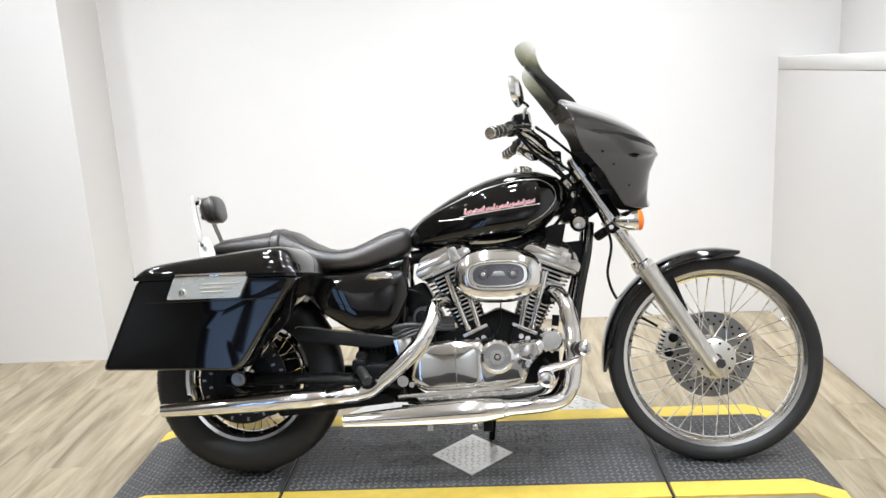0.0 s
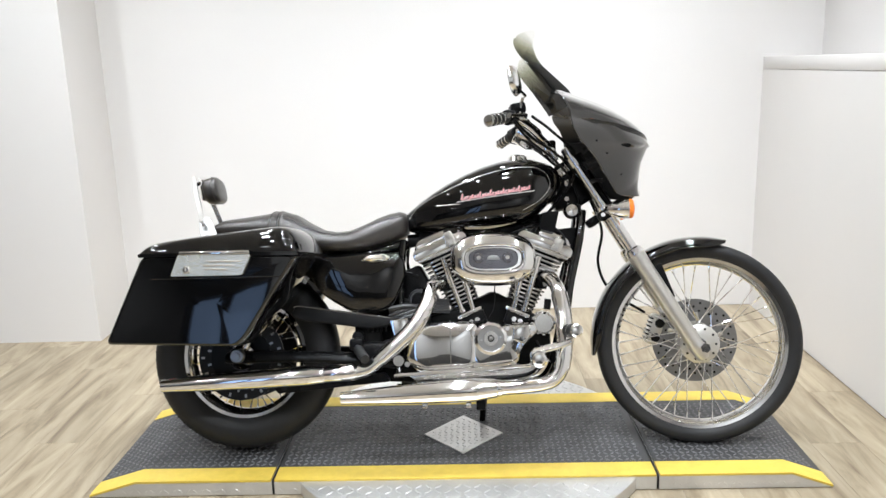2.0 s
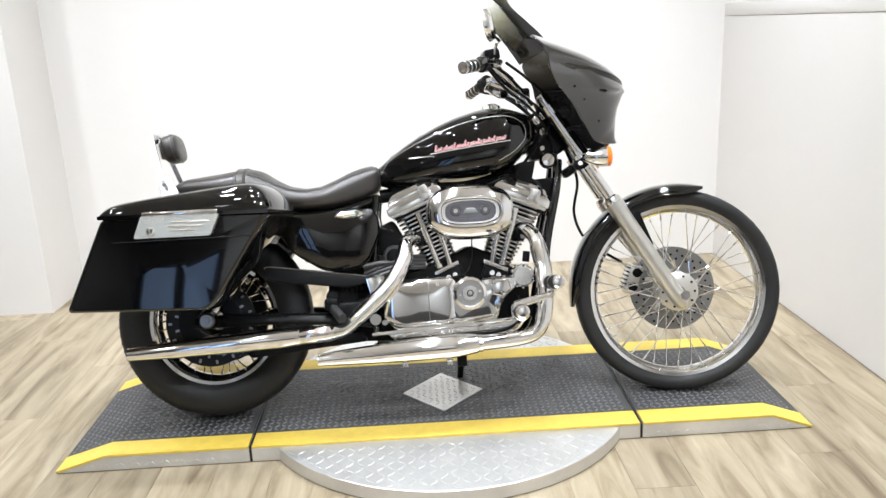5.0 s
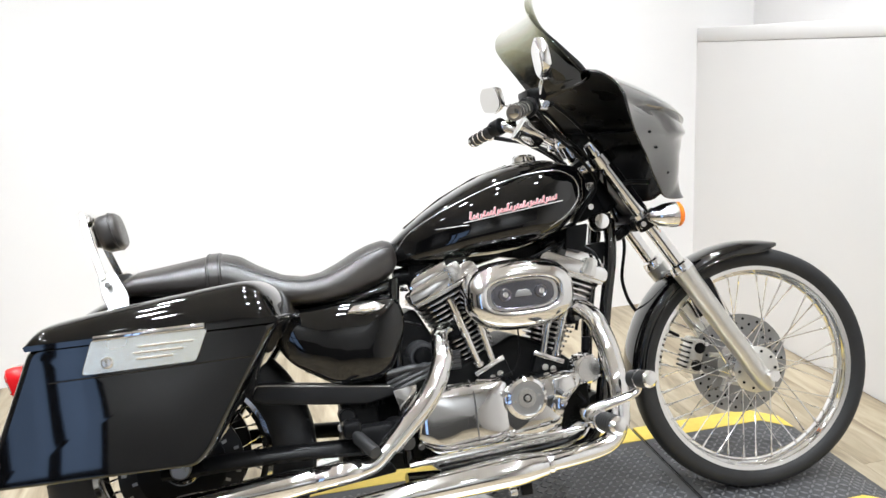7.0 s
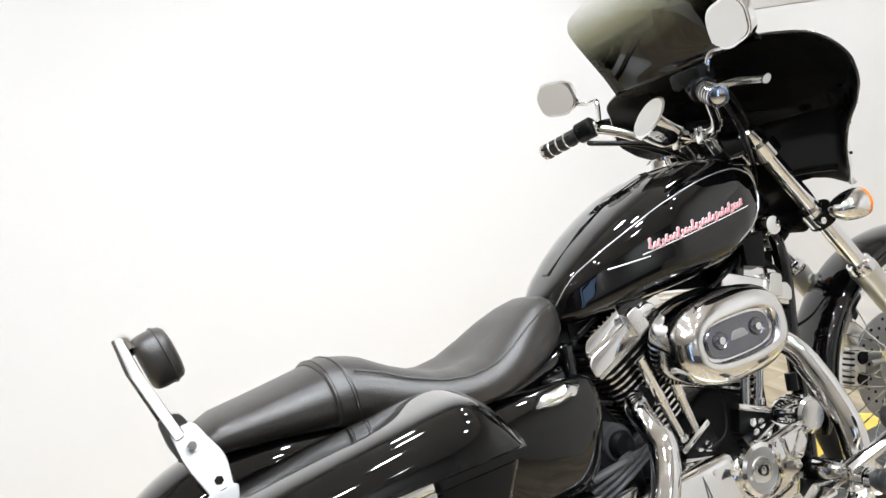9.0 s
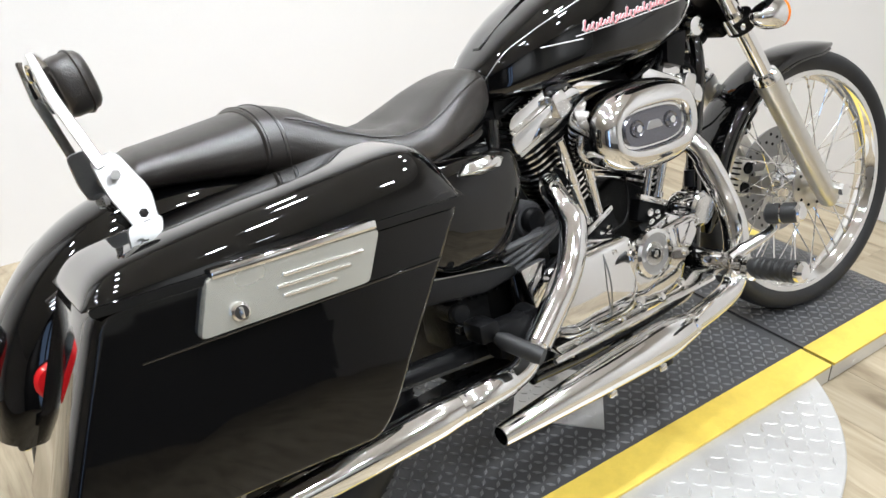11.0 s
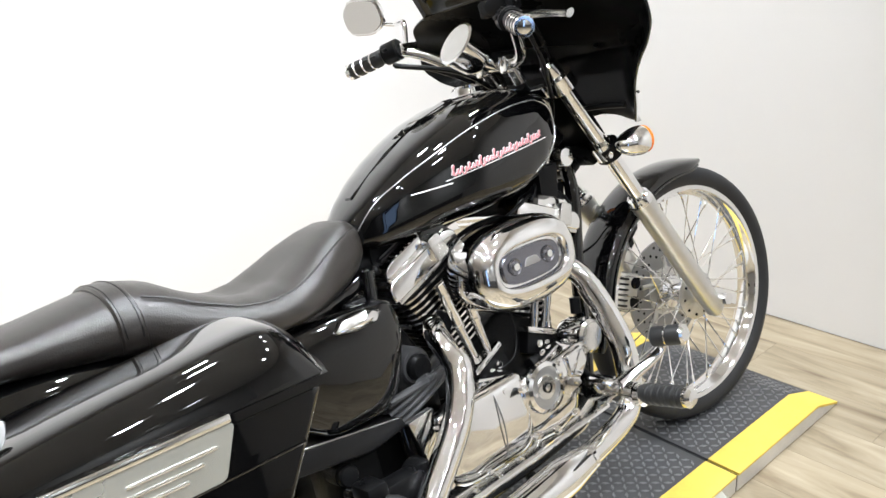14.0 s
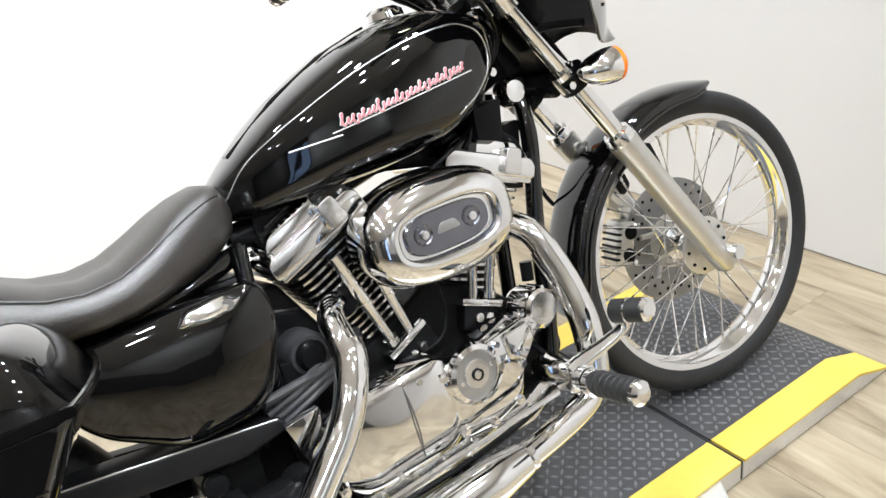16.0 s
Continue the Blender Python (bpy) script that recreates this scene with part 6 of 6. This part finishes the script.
# backrest
def backrest():
    pad_o = [(0.070 * math.copysign(abs(math.cos(t)) ** 0.7, math.cos(t)), 0.046 * math.copysign(abs(math.sin(t)) ** 0.7, math.sin(t))) for t in (2 * math.pi * k / 36 for k in range(36))]
    m = Matrix.Translation((-0.128, 0, 0.905)) @ Matrix.Rotation(radians(-12), 4, "Y")
    rings = [[(x, y * q, z * q) for y, z in pad_o] for x, q in ((-0.024, 0.86), (-0.020, 0.95), (-0.010, 1.0), (0.012, 1.0), (0.021, 0.95), (0.0255, 0.84), (0.028, 0.6), (0.029, 0.2))]
    bk = part("backrest", loft(rings), VINYL, bike, "small padded black vinyl backrest on a chrome sissy bar", m, 60)
    part("pad_welt", tube([(0.010, y * 1.012, z * 1.012) for y, z in pad_o + pad_o[:1]], 0.0022, 6, 1), VINYL, bk, "", m)
    loop = [(-0.122, -0.105, 0.775), (-0.132, -0.088, 0.835), (-0.165, -0.062, 0.925), (-0.170, -0.035, 0.945), (-0.172, 0.0, 0.950)]
    loop = loop + [(x, -y, z) for x, y, z in loop[-2::-1]]
    part("sissy_bar", tube(loop[2:-2], 0.0105, 12, 6, 0.62), CHROME, bk, "chrome sissy bar")
    for side in (-1, 1):
        arm = prism(rounded([(-0.184, 0.952), (-0.172, 0.951), (-0.160, 0.895), (-0.128, 0.79), (-0.143, 0.785), (-0.176, 0.89)], 0.005, 4), side * 0.066, side * 0.0745, 0.002, 1)
        for v in arm.verts:
            v.co.y += side * 0.042 * max(0.0, (0.93 - v.co.z) / 0.14)
        part("sissy_arm", arm, POLISHED, bk, "flat chrome upright")
        part("arm_slot", prism(rounded([(-0.1785, 0.94), (-0.175, 0.94), (-0.165, 0.895), (-0.170, 0.893)], 0.002, 3), side * 0.074, side * 0.0755, 0.0), SATIN, bk)
    part("pad_plate", prism(rounded([(-0.05, -0.03), (0.05, -0.03), (0.04, 0.03), (-0.04, 0.03)], 0.02), -0.003, 0.003, 0.002), CHROME, bk, "", m @ Matrix.Translation((-0.034, 0, 0)) @ Matrix.Rotation(radians(90), 4, "Z"))
    for side in (-1, 1):
        pl = rounded([(-0.150, 0.800), (-0.112, 0.806), (-0.082, 0.745), (-0.085, 0.69), (-0.118, 0.69), (-0.142, 0.75)], 0.012, 4)
        part("sissy_plate", prism([(x, z) for x, z in pl], side * (0.118 + 0.3 * 0.75), side * (0.124 + 0.3 * 0.75), 0.0015, 1, -side * 0.3), RING, bk, "bright side plate")
        part("lower_plate", prism(rounded([(-0.120, 0.715), (-0.080, 0.715), (-0.088, 0.64), (-0.108, 0.635)], 0.008, 3), side * 0.126, side * 0.131, 0.0012, 1), CHROME, bk)
        for x, z in ((-0.125, 0.775), (-0.103, 0.715), (-0.098, 0.665)):
            part("plate_bolt", rod((x, side * 0.12, z), (x, side * 0.137, z), 0.007, 6), CHROME, bk)
        part("fender_strut", tube([(0.20, side * 0.118, 0.66), (0.0, side * 0.122, 0.68), (-0.12, side * 0.122, 0.675), (-0.25, side * 0.116, 0.62)], [0.018, 0.02, 0.02, 0.014], 12, 5, 0.4), BLACK, bike, "black fender strut")


backrest()


# tail
def tail_lamp():
    o = [(-0.05, -0.04), (-0.05, 0.03), (-0.035, 0.045), (0.035, 0.045), (0.05, 0.03), (0.05, -0.04), (0.035, -0.05), (-0.035, -0.05)]
    o = rounded(o, 0.012, 3)
    ring = lambda x, w: [(x - 0.25 * z * 1.2, y * w * 1.1, 0.553 + z * w * 1.2) for y, z in o]
    tail = part("tail_lamp", loft([ring(-0.320, 0.8), ring(-0.336, 1.0), ring(-0.364, 1.0), ring(-0.379, 0.93), ring(-0.386, 0.7)]), RED, bike, "red tail lamp on the rear fender")
    part("lamp_housing", loft([ring(-0.28, 0.8), ring(-0.315, 0.96), ring(-0.334, 1.04), ring(-0.340, 1.03)]), BLACK, tail)
    part("lamp_rib", box(-0.374, 0, 0.545, 0.02, 0.09, 0.004, 0.001), RED, tail)


tail_lamp()
for side in (-1, 1):
    rr = part("rear_reflector", turned([(0.002, -0.006), (0.022, -0.005), (0.027, 0.0), (0.027, 0.008), (0.002, 0.008)], (-0.272, side * 0.118, 0.52), 24, "Y"), RED, bike, "round red side reflector")
    part("reflector_bracket", box(-0.265, side * 0.106, 0.515, 0.03, 0.012, 0.05, 0.003), SATIN, rr)


# ---- floor planks, last ----
def floor_planks():
    rng = random.Random(4)
    wide, long = 0.178, 1.22
    base = []
    for k in range(3):
        bm = box(0, 0, -0.0025, wide - 0.0007, long - 0.0007, 0.005, 0.0004, segments=1)
        ob = finish("plank", bm, OAK, floor)
        base.append(ob)
    first = list(base)
    rest = []
    x = RIGHT - wide / 2 - 0.004
    col = 0
    while x > -3.9:
        y = BACK - 0.006 - long / 2 - ((col * 0.37) % 1.0) * long
        while y + long < BACK + long * 0.45:
            y += long
        while y > SOUTH - 0.5:
            y_end = min(y + long / 2, (BACK if x > STEP_X else STEP_Y) + 0.05)
            lo = y - long / 2
            m = Matrix.Translation((x, (lo + y_end) / 2, 0)) @ Matrix.Diagonal((1, (y_end - lo) / long, 1, 1))
            if y < -3.3 and y + long / 2 > SOUTH + 0.05:
                rest.append((x, y))
            elif y >= -3.3 and y_end - lo > 0.06:
                if first:
                    first.pop().matrix_basis = m
                else:
                    again("plank", base[rng.randrange(3)], m, floor)
            y -= long
        x -= wide
        col += 1
    # the rest, further back, in one mesh
    verts, faces = [], []
    a, b = wide / 2 - 0.0004, long / 2 - 0.0004
    for x, y in rest:
        n = len(verts)
        lo = max(y - b, SOUTH + 0.001)
        verts += [(x - a, lo, -0.005), (x + a, lo, -0.005), (x + a, y + b, -0.005), (x - a, y + b, -0.005), (x - a, lo, 0), (x + a, lo, 0), (x + a, y + b, 0), (x - a, y + b, 0)]
        faces += [(n + 4, n + 5, n + 6, n + 7), (n, n + 1, n + 5, n + 4), (n + 1, n + 2, n + 6, n + 5), (n + 2, n + 3, n + 7, n + 6), (n + 3, n, n + 4, n + 7)]
    me = bpy.data.meshes.new("far_planks")
    me.from_pydata(verts, [], faces)
    me.materials.append(OAK)
    ob = new("far_planks", me)
    ob.parent = floor
    ob["kind"] = "stuff"


floor_planks()
